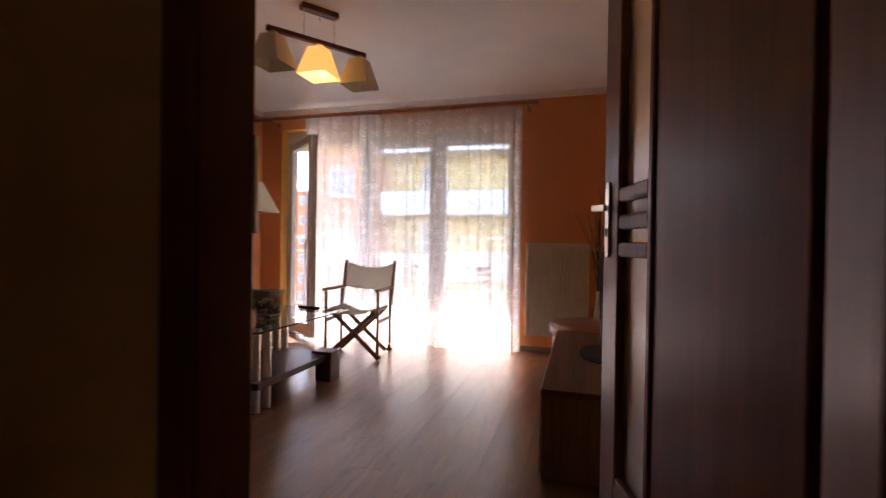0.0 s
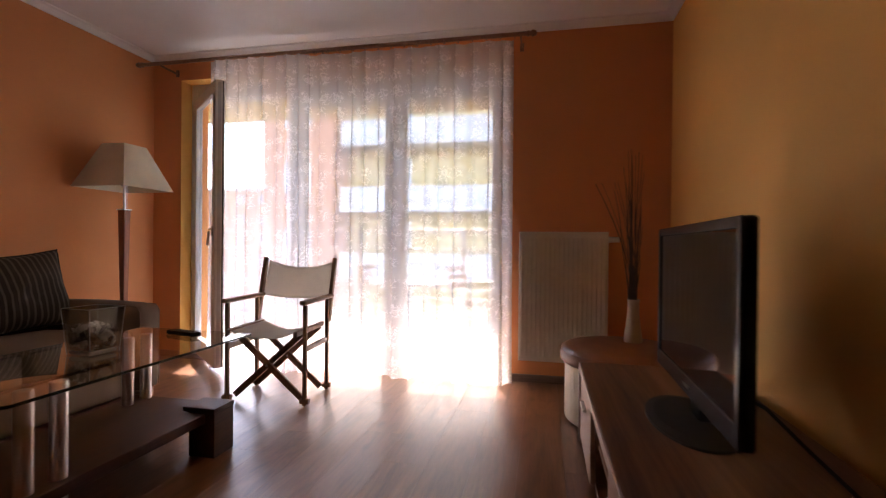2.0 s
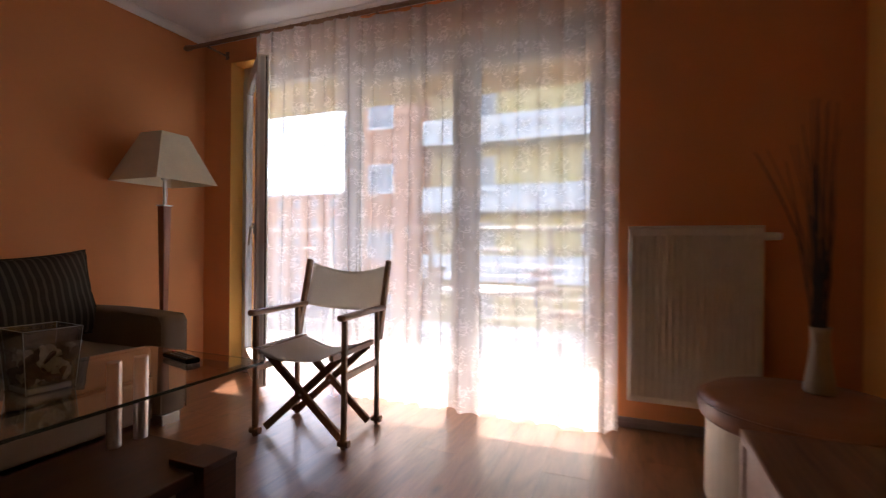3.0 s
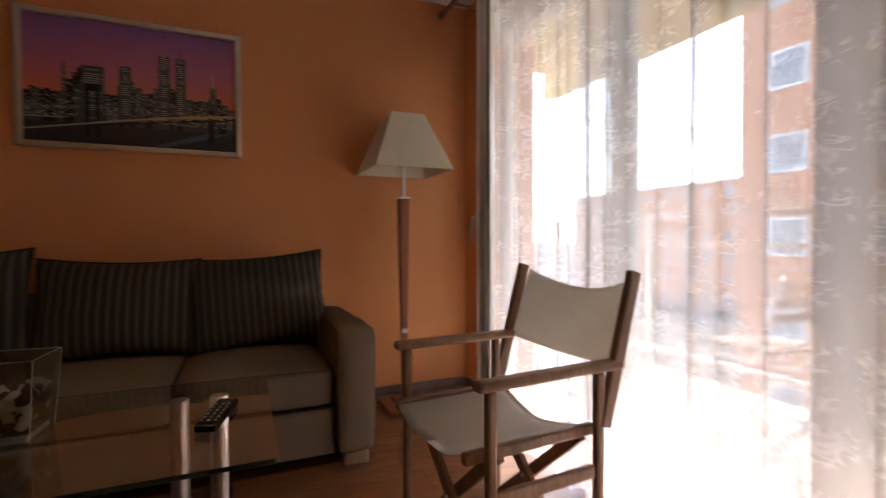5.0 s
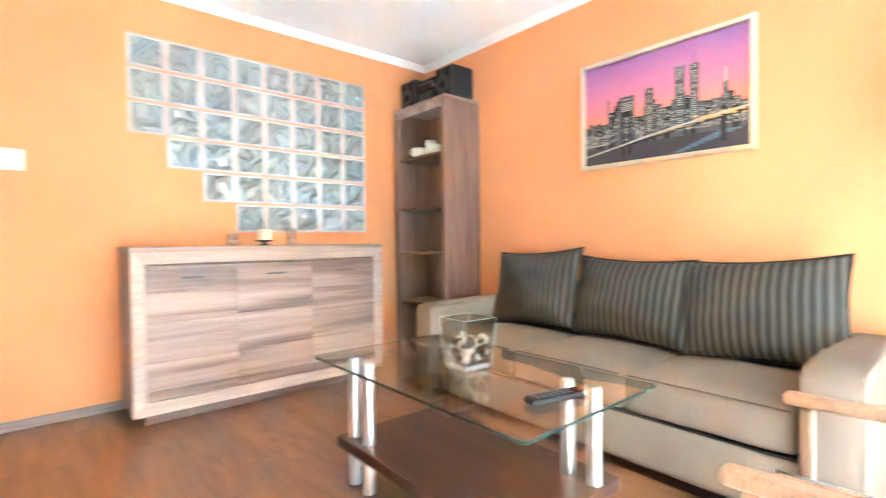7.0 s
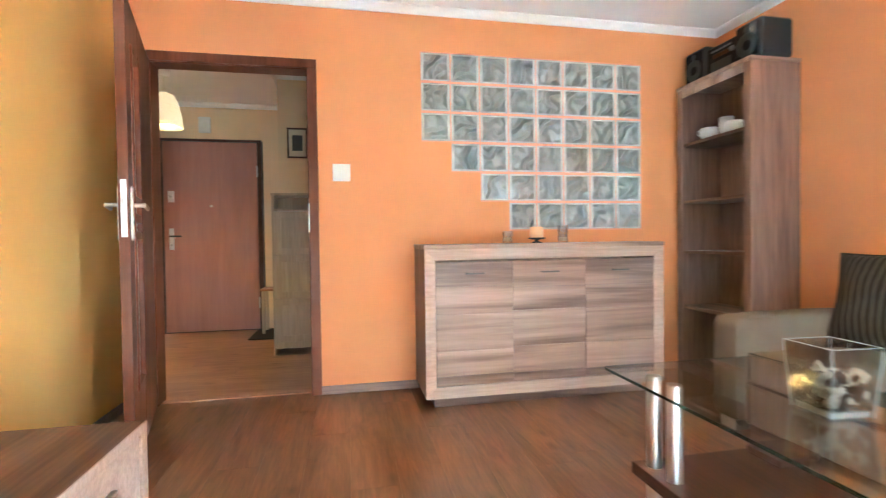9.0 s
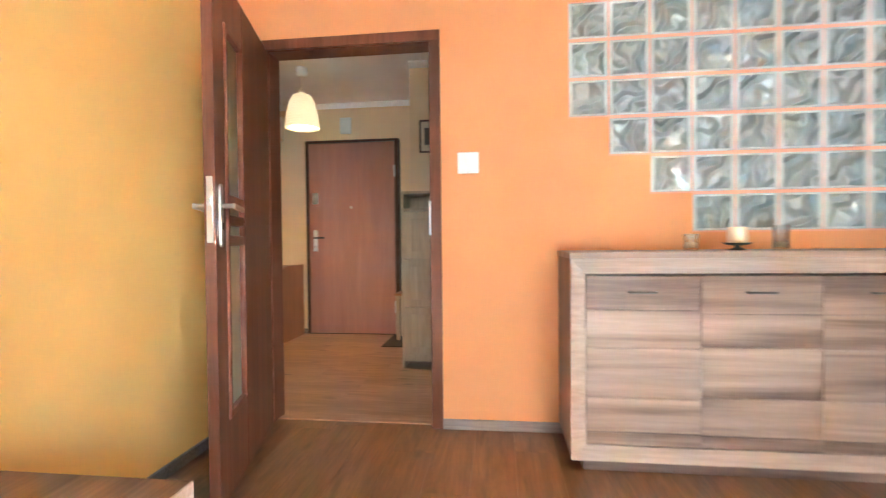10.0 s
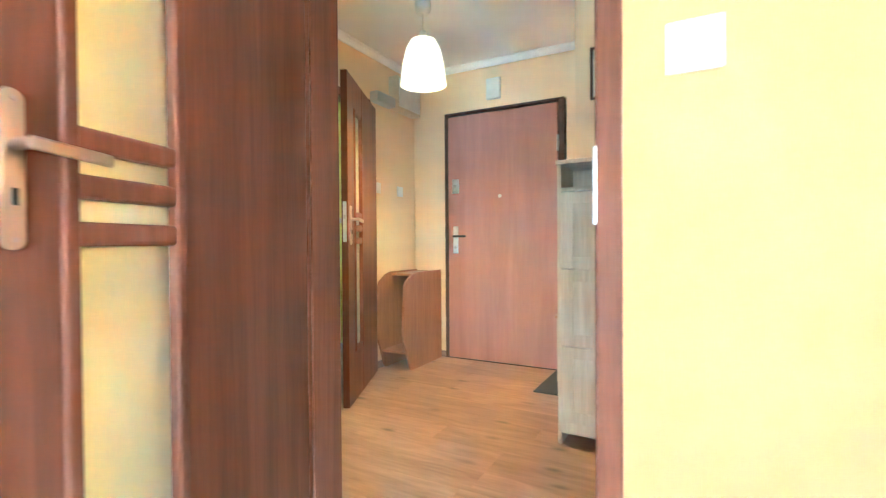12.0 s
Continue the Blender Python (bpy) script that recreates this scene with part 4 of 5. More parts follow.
throw_cushion(2.04, 0.64, 0.45, -15, 1.0, 2, 0.425)
throw_cushion(2.645, 0.65, 0.465, -16, -4.0, 3, 0.425)

# ---- floor lamp ----
lamp = thing("floor_lamp", pose(-3.115, 3.392, 0), "tall cherry wood floor lamp with a cream square shade", "floor lamp")
b = box(-0.125, 0.125, -0.125, 0.125, 0, 0.025, 0.006)
box(-0.06, 0.06, -0.06, 0.06, 0.025, 0.045, 0.006, bm=b)
part("base", b, "lamp_wood", lamp)


def taper(w0, w1, z0, z1):
    b = bmesh.new()
    r = [[b.verts.new((w * sx, w * sy, z)) for sx, sy in ((-1, -1), (1, -1), (1, 1), (-1, 1))] for w, z in ((w0, z0), (w1, z1))]
    for k in range(4):
        b.faces.new((r[0][k], r[0][(k + 1) % 4], r[1][(k + 1) % 4], r[1][k]))
    b.faces.new(r[0])
    b.faces.new(r[1])
    bmesh.ops.bevel(b, geom=b.edges[:], offset=0.003, segments=2, affect="EDGES")
    return b


part("stem", taper(0.011, 0.028, 0.045, 1.175), "lamp_wood", lamp)
part("collar", box(-0.033, 0.033, -0.033, 0.033, 1.176, 1.184, 0.002), "chrome", lamp)
part("pull_chain", cyl((0.022, 0.0, 1.19), (0.022, 0.0, 1.36), 0.0018, seg=6), "chrome", lamp)
part("cord_switch", box(0.012, 0.03, -0.016, 0.016, 0.42, 0.446, 0.004), "switch", lamp, "white foot switch clip")
part("rod", cyl((0, 0, 1.184), (0, 0, 1.35), 0.009), "chrome", lamp)
part("socket", cyl((0, 0, 1.345), (0, 0, 1.41), 0.02), "switch", lamp)
M["lampshade"] = cloth("cream_lampshade", (0.82, 0.74, 0.58), 300)
part("shade", frustum_shell(0.218, 0.094, 1.325, 1.638, 0.004), "lampshade", lamp, "cream fabric shade")
part("cord", tube([(0.0, -0.03, 0.03), (-0.1, -0.2, 0.004), (-0.16, -0.35, 0.004), (-0.2, -0.42, 0.004)], 0.003, 6), "leather", lamp)

# ---- picture ----
pic = thing("framed_picture", pose(XL + 0.004, 0, 0), "framed night skyline print in a silver frame", "picture")
PY0, PY1, PZ0, PZ1 = 1.598, 2.554, 1.384, 2.030
PW = 0.028
for q in ((PY0, PY0 + PW, PZ0, PZ1), (PY1 - PW, PY1, PZ0, PZ1), (PY0 + PW, PY1 - PW, PZ0, PZ0 + PW), (PY0 + PW, PY1 - PW, PZ1 - PW, PZ1)):
    part("frame_bar", box(0, 0.03, q[0], q[1], q[2], q[3], 0.006, 2), "silver", pic, "silver frame moulding")
M["print_sky"] = material("dusk_print", (0.3, 0.1, 0.2), 0.3)
_n, _l, _bs = nodes_of(M["print_sky"])
_sp = _n.new("ShaderNodeSeparateXYZ")
_l.new(coords(M["print_sky"]), _sp.inputs[0])
_mr = _n.new("ShaderNodeMapRange")
_mr.inputs["From Min"].default_value, _mr.inputs["From Max"].default_value = PZ0, PZ1
_l.new(_sp.outputs["Z"], _mr.inputs[0])
_l.new(ramp(M["print_sky"], _mr.outputs[0], [(0.28, (0.02, 0.015, 0.02)), (0.42, (0.72, 0.20, 0.11)), (0.6, (0.58, 0.16, 0.22)), (0.98, (0.24, 0.11, 0.34))]), _bs.inputs["Base Color"])
part("print", box(0.003, 0.010, PY0 + PW - 0.004, PY1 - PW + 0.004, PZ0 + PW - 0.004, PZ1 - PW + 0.004), "print_sky", pic, "dusk sky in purple and red")
M["ink"] = material("print_dark", (0.020, 0.016, 0.017), 0.5, spec=0.2)
M["ink_grey"] = material("print_grey", (0.085, 0.080, 0.078), 0.5, spec=0.2)
M["ink_gold"] = material("print_gold", (0.62, 0.36, 0.10), 0.35)
M["ink_pale"] = material("print_pale", (0.50, 0.43, 0.35), 0.5, spec=0.2)
M["ink_water"] = material("print_water", (0.055, 0.043, 0.050), 0.5, spec=0.2)


def py(u):
    return PY0 + PW + u * (PY1 - PY0 - 2 * PW)


def pz(v):
    return PZ0 + PW + v * (PZ1 - PZ0 - 2 * PW)


part("water", box(0.0101, 0.0106, py(0), py(1), pz(0), pz(0.22)), "ink_water", pic)
M["ink_river"] = material("print_river", (0.10, 0.15, 0.19), 0.4, spec=0.2)
for k in range(9):
    part("river", box(0.0107, 0.0111, py(0.60 + 0.03 * k), py(0.66 + 0.037 * k), pz(0.015 + 0.016 * k), pz(0.029 + 0.016 * k)), "ink_river", pic)
_r = random.Random(9)
lit = bmesh.new()
for layer in range(2):
    u = 0.0
    while u < 0.985:
        w = _r.uniform(0.016, 0.042)
        peak = max(0.20 * math.exp(-((u - c) / q) ** 2) * h for c, q, h in ((0.23, 0.07, 1.0), (0.46, 0.06, 0.8), (0.62, 0.09, 0.75), (0.88, 0.05, 0.5), (0.5, 0.4, 0.25)))
        hgt = 0.36 - 0.07 * layer + peak * (1 - 0.35 * layer) + _r.uniform(0, 0.06)
        x0 = 0.0107 + 0.0004 * layer
        part("skyline_block", box(x0, x0 + 0.0003, py(u), py(min(1, u + w)), pz(0.16), pz(hgt)), "ink" if _r.random() < 0.45 else "ink_grey", pic)
        for _k in range(int(34 * w / 0.03)):
            a, z = u + _r.uniform(0.1, 0.75) * w, _r.uniform(0.2, hgt - 0.02)
            box(x0 + 0.0003, x0 + 0.0004, py(min(a, 0.98)), py(min(a, 0.98) + _r.choice((0.003, 0.005, 0.009))), pz(z), pz(z + _r.choice((0.004, 0.007))), bm=lit)
        u += w
for u0, u1, h1 in ((0.42, 0.475, 0.66), (0.605, 0.66, 0.79), (0.69, 0.74, 0.78), (0.165, 0.18, 0.64), (0.25, 0.35, 0.635), (0.865, 0.895, 0.56)):
    part("tower", box(0.0115, 0.0118, py(u0), py(u1), pz(0.22), pz(h1)), "ink_grey", pic)
    for k in range(int((h1 - 0.25) / 0.018)):
        if _r.random() < 0.8:
            a = _r.uniform(0, 0.012)
            box(0.0118, 0.0119, py(u0 + 0.005 + a), py(u1 - 0.005 - _r.uniform(0, 0.014)), pz(0.26 + k * 0.018), pz(0.266 + k * 0.018), bm=lit)
part("antenna", box(0.0115, 0.0119, py(0.712), py(0.716), pz(0.78), pz(0.88)), "ink_grey", pic)
part("spire", box(0.0115, 0.0119, py(0.876), py(0.884), pz(0.56), pz(0.68)), "ink_pale", pic, "pale lit spire")
tagged(part("window_light", lit, "ink_pale", pic), kind="stuff")
for u0, u1, h1 in ((0.265, 0.285, 0.47), (0.31, 0.33, 0.47), (0.26, 0.335, 0.49), (0.855, 0.885, 0.36)):
    part("bridge_tower", box(0.0120, 0.0124, py(u0), py(u1), pz(0.06 if h1 < 0.48 else 0.43), pz(h1)), "ink", pic)


def span(u0, v0, u1, v1, sag, t, mat, label):
    """A band across the print from one point to another, hanging by sag in the middle."""
    f = lambda q, w: (0.0126, py(u0 + (u1 - u0) * q), pz(v0 + (v1 - v0) * q - sag * 4 * q * (1 - q) + t * w))
    b = grid_sheet(16, 1, f)
    part("bridge_band", b, mat, pic, label)


span(0.0, 0.085, 0.30, 0.165, 0.0, 0.012, "ink_pale", "pale bridge deck")
span(0.30, 0.165, 1.0, 0.315, -0.01, 0.016, "ink_pale", "pale bridge deck")
span(0.30, 0.14, 1.0, 0.28, -0.01, 0.02, "ink", "dark bridge girder")
span(0.32, 0.47, 0.86, 0.35, 0.13, 0.005, "ink_grey", "bridge cable")
span(0.0, 0.22, 0.27, 0.47, 0.05, 0.005, "ink_grey", "bridge cable")
span(0.0, 0.19, 0.17, 0.195, 0.0, 0.008, "ink_pale", "pale far quay")
gl = bmesh.new()
for k in range(44):
    a = 0.42 + 0.55 * _r.random()
    z = 0.185 + (a - 0.42) * 0.2 + abs(_r.gauss(0, 0.014))
    box(0.0128, 0.0130, py(a), py(a + 0.016), pz(z), pz(z + 0.007), bm=gl)
for k in range(26):
    a, z = 0.80 + _r.gauss(0, 0.05), 0.27 + abs(_r.gauss(0, 0.02))
    box(0.0128, 0.0130, py(min(a, 0.97)), py(min(a, 0.97) + 0.02), pz(z), pz(z + 0.010), bm=gl)
tagged(part("quay_light", gl, "ink_gold", pic), kind="stuff")

# ---- sideboard ----
sb = thing("sideboard", pose(0, 0, 0), "walnut sideboard with three banded doors and a pale frame", "sideboard")
BX0, BX1, BY1, BZ = -2.585, -1.072, 0.442, 0.943
part("plinth", box(BX0 + 0.06, BX1 - 0.055, 0.03, BY1 - 0.05, 0, 0.062, 0.002), "walnut_h", sb)
part("top", box(BX0 - 0.004, BX1 + 0.004, 0.018, BY1 + 0.002, BZ - 0.026, BZ, 0.003), "walnut_h", sb)
for x in (BX0, BX1 - 0.022):
    part("side", box(x, x + 0.022, 0.02, BY1 - 0.022, 0.062, BZ - 0.027, 0.002), "walnut_v", sb)
part("back", box(BX0 + 0.022, BX1 - 0.022, 0.02, 0.03, 0.062, BZ - 0.027), "walnut_h", sb)
part("bottom", box(BX0 + 0.022, BX1 - 0.022, 0.03, BY1 - 0.03, 0.062, 0.085), "walnut_h", sb)


def mitre_frame(owner, x0, x1, z0, z1, w, y0, y1, mat):
    """Four mitred boards with a chamfer towards the middle; the front looks along +y."""
    c = [(x0, z0), (x1, z0), (x1, z1), (x0, z1)]
    d = [(x0 + w, z0 + w), (x1 - w, z0 + w), (x1 - w, z1 - w), (x0 + w, z1 - w)]
    for i in range(4):
        j = (i + 1) % 4
        b = bmesh.new()
        o0, o1, i0, i1 = c[i], c[j], d[i], d[j]
        fr = [b.verts.new((p[0], y1, p[1])) for p in (o0, o1)] + [b.verts.new((p[0], y1 - 0.012, p[1])) for p in (i1, i0)]
        bk = [b.verts.new((p[0], y0, p[1])) for p in (o0, o1, i1, i0)]
        b.faces.new(fr)
        b.faces.new(bk)
        for k in range(4):
            b.faces.new((fr[k], fr[(k + 1) % 4], bk[(k + 1) % 4], bk[k]))
        part("frame_board", b, mat, owner, "pale mitred frame board")


mitre_frame(sb, BX0, BX1, 0.062, BZ - 0.027, 0.062, BY1 - 0.021, BY1, "walnut_frame")
DW = (BX1 - BX0 - 0.124 - 0.012) / 3
BOARDS = ((0.222, 0.196, 0.29, 0.222, 0.07), (0.22, 0.19, 0.295, 0.22, 0.075), (0.20, 0.225, 0.295, 0.20, 0.08))
for i in range(3):
    x0 = BX0 + 0.062 + 0.003 + i * (DW + 0.003)
    d = part("door", box(x0, x0 + DW, BY1 - 0.03, BY1 - 0.017, 0.128, BZ - 0.099, 0.001), "walnut_h", sb)
    zt, full = BZ - 0.099, BZ - 0.099 - 0.128
    for share in BOARDS[i]:
        zb = zt - share * full
        b = box(x0, x0 + DW, BY1 - 0.017, BY1 - 0.010, zb + 0.001, zt - 0.001)
        for v in b.verts:  # each board leans out towards its top edge
            if v.co.y > BY1 - 0.0135:
                v.co.y += 0.004 if v.co.z > (zb + zt) / 2 else -0.002
        bmesh.ops.bevel(b, geom=[e for e in b.edges if e.verts[0].co.z > (zb + zt) / 2 and e.verts[1].co.z > (zb + zt) / 2 and min(e.verts[0].co.y, e.verts[1].co.y) > BY1 - 0.0135], offset=0.003, segments=2, affect="EDGES")
        part("door_board", b, "walnut_h", d)
        zt = zb
    hx = x0 + DW / 2
    part("handle", tube([(hx - 0.055, BY1 - 0.012, 0.775), (hx - 0.05, BY1 + 0.008, 0.775), (hx, BY1 + 0.010, 0.775), (hx + 0.05, BY1 + 0.008, 0.775), (hx + 0.055, BY1 - 0.012, 0.775)], 0.005, 8), "fitting_dark", d, "slim dark metal handle")

# things on the sideboard
M["cup_glass"] = thin_glass("clear_cup_glass", (0.96, 0.96, 0.95))
M["wax"] = plain("peach_wax", (0.80, 0.55, 0.33), 0.5)
for x, name, lab in ((-1.628, "glass_candle_holder", "small clear glass candle holder on the sideboard"), (-2.0, "glass_tumbler", "small clear glass tumbler on the sideboard")):
    g = thing(name, pose(x, 0.25, BZ + 0.0004), lab, "candle holder")
    hh = 0.075 if x > -1.8 else 0.11
    part("cup", lathe([(0, 0), (0.03, 0), (0.034, hh), (0.030, hh), (0.027, 0.012), (0, 0.012)], 24), "cup_glass", g, smooth=True)
    part("candle", lathe([(0, 0.0125), (0.025, 0.0125), (0.026, 0.035), (0, 0.037)], 20), "wax", g, smooth=True)
cd = thing("candle", pose(-1.822, 0.25, BZ + 0.0004), "thick pale candle on a dark metal dish", "candle")
part("dish", lathe([(0, 0), (0.035, 0), (0.03, 0.006), (0.012, 0.012), (0.012, 0.02), (0.05, 0.026), (0.058, 0.034), (0.05, 0.032), (0, 0.03)], 28), "black_matt", cd, smooth=True)
part("wax", lathe([(0, 0.0325), (0.04, 0.0325), (0.042, 0.05), (0.04, 0.1), (0.03, 0.103), (0, 0.098)], 28), "wax", cd, smooth=True)
part("wick", cyl((0, 0, 0.098), (0.001, 0, 0.11), 0.0012, seg=6), "black_matt", cd)

# ---- bookcase ----
bk = thing("bookcase", pose(0, 0, 0), "tall narrow walnut bookcase with mostly empty open shelves", "bookcase")
KX0, KX1, KY0, KY1, KZ = XL + 0.02, -2.995, 0.05, 0.69, 2.03
for y0, y1 in ((KY0, KY0 + 0.022), (KY1 - 0.022, KY1)):
    part("side", box(KX0, KX1, y0, y1, 0, KZ - 0.025, 0.002), "walnut_v", bk)
    part("front_stile", box(KX1 - 0.002, KX1 + 0.014, y0 - (0.0 if y0 == KY0 else 0.03), y1 + (0.03 if y0 == KY0 else 0.0), 0.06, KZ - 0.026, 0.002), "walnut_v", bk)
part("top", box(KX0, KX1 + 0.018, KY0 - 0.004, KY1 + 0.004, KZ - 0.024, KZ, 0.003), "walnut_h", bk)
part("top_rail", box(KX1 - 0.002, KX1 + 0.014, KY0 + 0.0525, KY1 - 0.0525, KZ - 0.082, KZ - 0.026, 0.002), "walnut_h", bk)
part("back", box(KX0, KX0 + 0.008, KY0 + 0.022, KY1 - 0.022, 0.06, KZ - 0.025), "walnut_v", bk)
part("plinth", box(KX1 - 0.03, KX1 - 0.012, KY0 + 0.022, KY1 - 0.022, 0, 0.06), "walnut_v", bk)
for z in (0.06, 0.46, 0.852, 1.204, 1.608):
    part("shelf", box(KX0 + 0.008, KX1 - 0.006, KY0 + 0.0225, KY1 - 0.0225, z, z + 0.02, 0.001), "walnut_y", bk)
hb = thing("stereo", pose(-3.15, 0.375, KZ + 0.0004, 0, 0, 0), "black portable stereo with two loudspeakers on the bookcase", "stereo")
for y0, y1 in ((-0.325, -0.125), (0.125, 0.325)):
    yc = (y0 + y1) / 2
    sp = part("loudspeaker", box(-0.12, 0.105, y0, y1, 0, 0.235, 0.022, 4), "black_matt", hb, "black loudspeaker box")
    part("grille", box(0.1045, 0.112, y0 + 0.02, y1 - 0.02, 0.02, 0.215, 0.003), "black", sp, "dark speaker grille")
    part("cone", turned(lathe([(0, -0.004), (0.03, 0.0), (0.066, 0.006), (0.072, 0.004), (0.072, 0.0)], 28), pose(0.112, yc, 0.095, 0, 90, 0)), "black_matt", sp, smooth=True)
    part("tweeter", turned(lathe([(0, 0.004), (0.016, 0.003), (0.022, 0.0)], 20), pose(0.112, yc, 0.188, 0, 90, 0)), "black_matt", sp, smooth=True)
mid = part("console", box(-0.11, 0.09, -0.124, 0.124, 0, 0.20, 0.012, 3), "black", hb, "glossy black middle unit")
part("cassette_door", box(0.09, 0.096, -0.085, 0.085, 0.03, 0.095, 0.003), "black_matt", mid)
part("display", box(0.09, 0.094, -0.07, 0.07, 0.115, 0.145, 0.002), "screen", mid)
for k in range(5):
    part("button", box(0.09, 0.097, -0.08 + k * 0.035, -0.058 + k * 0.035, 0.16, 0.172, 0.002), "button", mid)
part("knob", cyl((0.09, 0.098, 0.13), (0.108, 0.098, 0.13), 0.016, 0.014), "button", mid)
part("carry_handle", tube([(0.0, -0.122, 0.19), (0.0, -0.10, 0.222), (0.0, 0.10, 0.222), (0.0, 0.122, 0.19)], 0.009, 8), "black_matt", hb)
for k, (y, x, r, hh) in enumerate(((0.20, -3.10, 0.058, 0.085), (0.31, -3.14, 0.046, 0.135), (0.42, -3.10, 0.055, 0.08))):
    g = thing("white_cup", pose(x, y + 0.02, 1.6284, 0, 0, 40 * k), "small white ceramic cup on a bookcase shelf", "cup", "cups on the shelf")
    part("cup_body", lathe([(0, 0), (r * 0.6, 0), (r, hh * 0.5), (r * 0.95, hh), (r * 0.88, hh), (r * 0.9, hh * 0.5), (r * 0.5, 0.006), (0, 0.006)], 24), "switch", g, smooth=True)
    part("cup_handle", tube([(r * 0.93, 0, hh * 0.8), (r * 1.5, 0, hh * 0.7), (r * 1.5, 0, hh * 0.4), (r * 0.9, 0, hh * 0.3)], 0.005, 8), "switch", g)

# ---- television bench, television ----
tb = thing("tv_bench", pose(0, 0, 0), "low walnut television bench with pale drawer fronts", "tv bench")
EX0, EX1, EY0, EY1, EZ = 0.012, 0.61, 1.372, 2.905, 0.392
part("top", box(EX0, EX1, EY0, EY1, EZ - 0.032, EZ, 0.004), "walnut_y", tb)
for y0 in (EY0 + 0.004, EY1 - 0.036):
    part("side", box(EX0 + 0.004, EX1, y0, y0 + 0.032, 0, EZ - 0.033, 0.003), "walnut_v", tb)
part("bottom", box(EX0 + 0.02, EX1 - 0.01, EY0 + 0.037, EY1 - 0.037, 0.05, 0.07), "walnut_y", tb)
part("plinth", box(EX0 + 0.05, EX0 + 0.066, EY0 + 0.037, EY1 - 0.037, 0, 0.049), "walnut_y", tb)
part("back", box(EX1 - 0.01, EX1 - 0.002, EY0 + 0.037, EY1 - 0.037, 0.05, EZ - 0.033), "walnut_y", tb)
_w = (EY1 - EY0 - 0.074) / 3
for k in (0, 1, 2):
    y0 = EY0 + 0.037 + k * _w
    if k == 1:
        part("shelf", box(EX0 + 0.03, EX1 - 0.011, y0 + 0.016, y0 + _w - 0.016, 0.2, 0.216), "walnut_y", tb)
        for y in (y0, y0 + _w - 0.016):
            part("divider", box(EX0 + 0.02, EX1 - 0.011, y, y + 0.016, 0.0705, EZ - 0.033), "walnut_y", tb)
    else:
        d = part("drawer", box(EX0 + 0.002, EX0 + 0.02, y0 + 0.003, y0 + _w - 0.003, 0.055, EZ - 0.037, 0.002), "walnut_frame", tb, "pale drawer front")
        part("handle", box(EX0 - 0.014, EX0 + 0.003, y0 + _w / 2 - 0.06, y0 + _w / 2 + 0.06, 0.262, 0.274, 0.003), "nickel", d)

for q in ((EY0, EY0 + 0.045, 0.02, EZ - 0.034), (EY1 - 0.045, EY1, 0.02, EZ - 0.034)):
    part("front_frame", box(EX0 - 0.006, EX0 + 0.003, q[0], q[1], q[2], q[3], 0.002), "walnut_frame", tb, "pale front frame")
part("front_edge", box(EX0 - 0.006, EX0 - 0.0005, EY0, EY1, EZ - 0.033, EZ - 0.001, 0.002), "walnut_frame", tb, "pale front edge")
tv = thing("television", pose(0.30, 2.175, EZ + 0.0004, 0, 0, 88.4), "black flat-screen television on an oval foot", "television")
# local: x along the screen, y away from the viewer is -y; the screen looks along +y
part("casing", box(-0.448, 0.448, -0.024, 0.008, 0.085, 0.628, 0.010, 3), "black", tv)
part("bezel", ring(-0.45, 0.45, 0.085, 0.628, 0.03, 0.006, 0.016, 0.004, wb=0.06), "black", tv, "glossy black bezel")
part("screen", box(-0.419, 0.419, 0.004, 0.010, 0.146, 0.597), "screen", tv, "dark glossy screen")
part("rear_cover", box(-0.36, 0.36, -0.05, -0.024, 0.12, 0.54, 0.012, 3), "black_matt", tv)
part("neck", box(-0.05, 0.05, -0.05, -0.01, 0.015, 0.086, 0.006), "black", tv)
part("foot", turned(lathe([(0, 0), (0.25, 0), (0.25, 0.008), (0.2, 0.016), (0, 0.02)], 40), Matrix.Diagonal((1, 0.52, 1, 1))), "black_matt", tv, smooth=False)
part("badge", box(-0.03, 0.03, 0.0155, 0.017, 0.108, 0.118), "button", tv)
cb = thing("television_cable", pose(0, 0, 0), "black cable loop behind the television", "cable")
part("cable", tube([(0.345, 1.90, 0.56), (0.39, 1.875, 0.54), (0.45, 1.80, 0.47), (0.51, 1.66, 0.40), (0.55, 1.5, 0.395)], 0.005, 8), "black_matt", cb)
part("plug", box(0.52, 0.585, 1.44, 1.52, EZ + 0.0005, EZ + 0.04, 0.006), "black_matt", cb)

# ---- ottoman, vase ----
ot = thing("ottoman", pose(0.262, 3.26, 0), "round ottoman with cream sides and a brown leather lid", "ottoman")
part("drum", lathe([(0, 0.012), (0.30, 0.012), (0.305, 0.02), (0.305, 0.318), (0.0, 0.318)], 48), "cream", ot, "cream leather drum", smooth=False)
part("lid", lathe([(0, 0.319), (0.318, 0.319), (0.328, 0.33), (0.332, 0.36), (0.326, 0.392), (0.30, 0.408), (0.2, 0.416), (0, 0.42)], 48), "leather", ot, "brown leather padded lid", smooth=True)
part("seam", tube([(0.333 * math.cos(a), 0.333 * math.sin(a), 0.385) for a in np.linspace(0, 2 * math.pi, 49)], 0.003, 6), "leather", ot)
for a in (45, 135, 225, 315):
    part("foot", cyl((0.22 * math.cos(radians(a)), 0.22 * math.sin(radians(a)), 0), (0.22 * math.cos(radians(a)), 0.22 * math.sin(radians(a)), 0.0125), 0.02), "black_matt", ot)
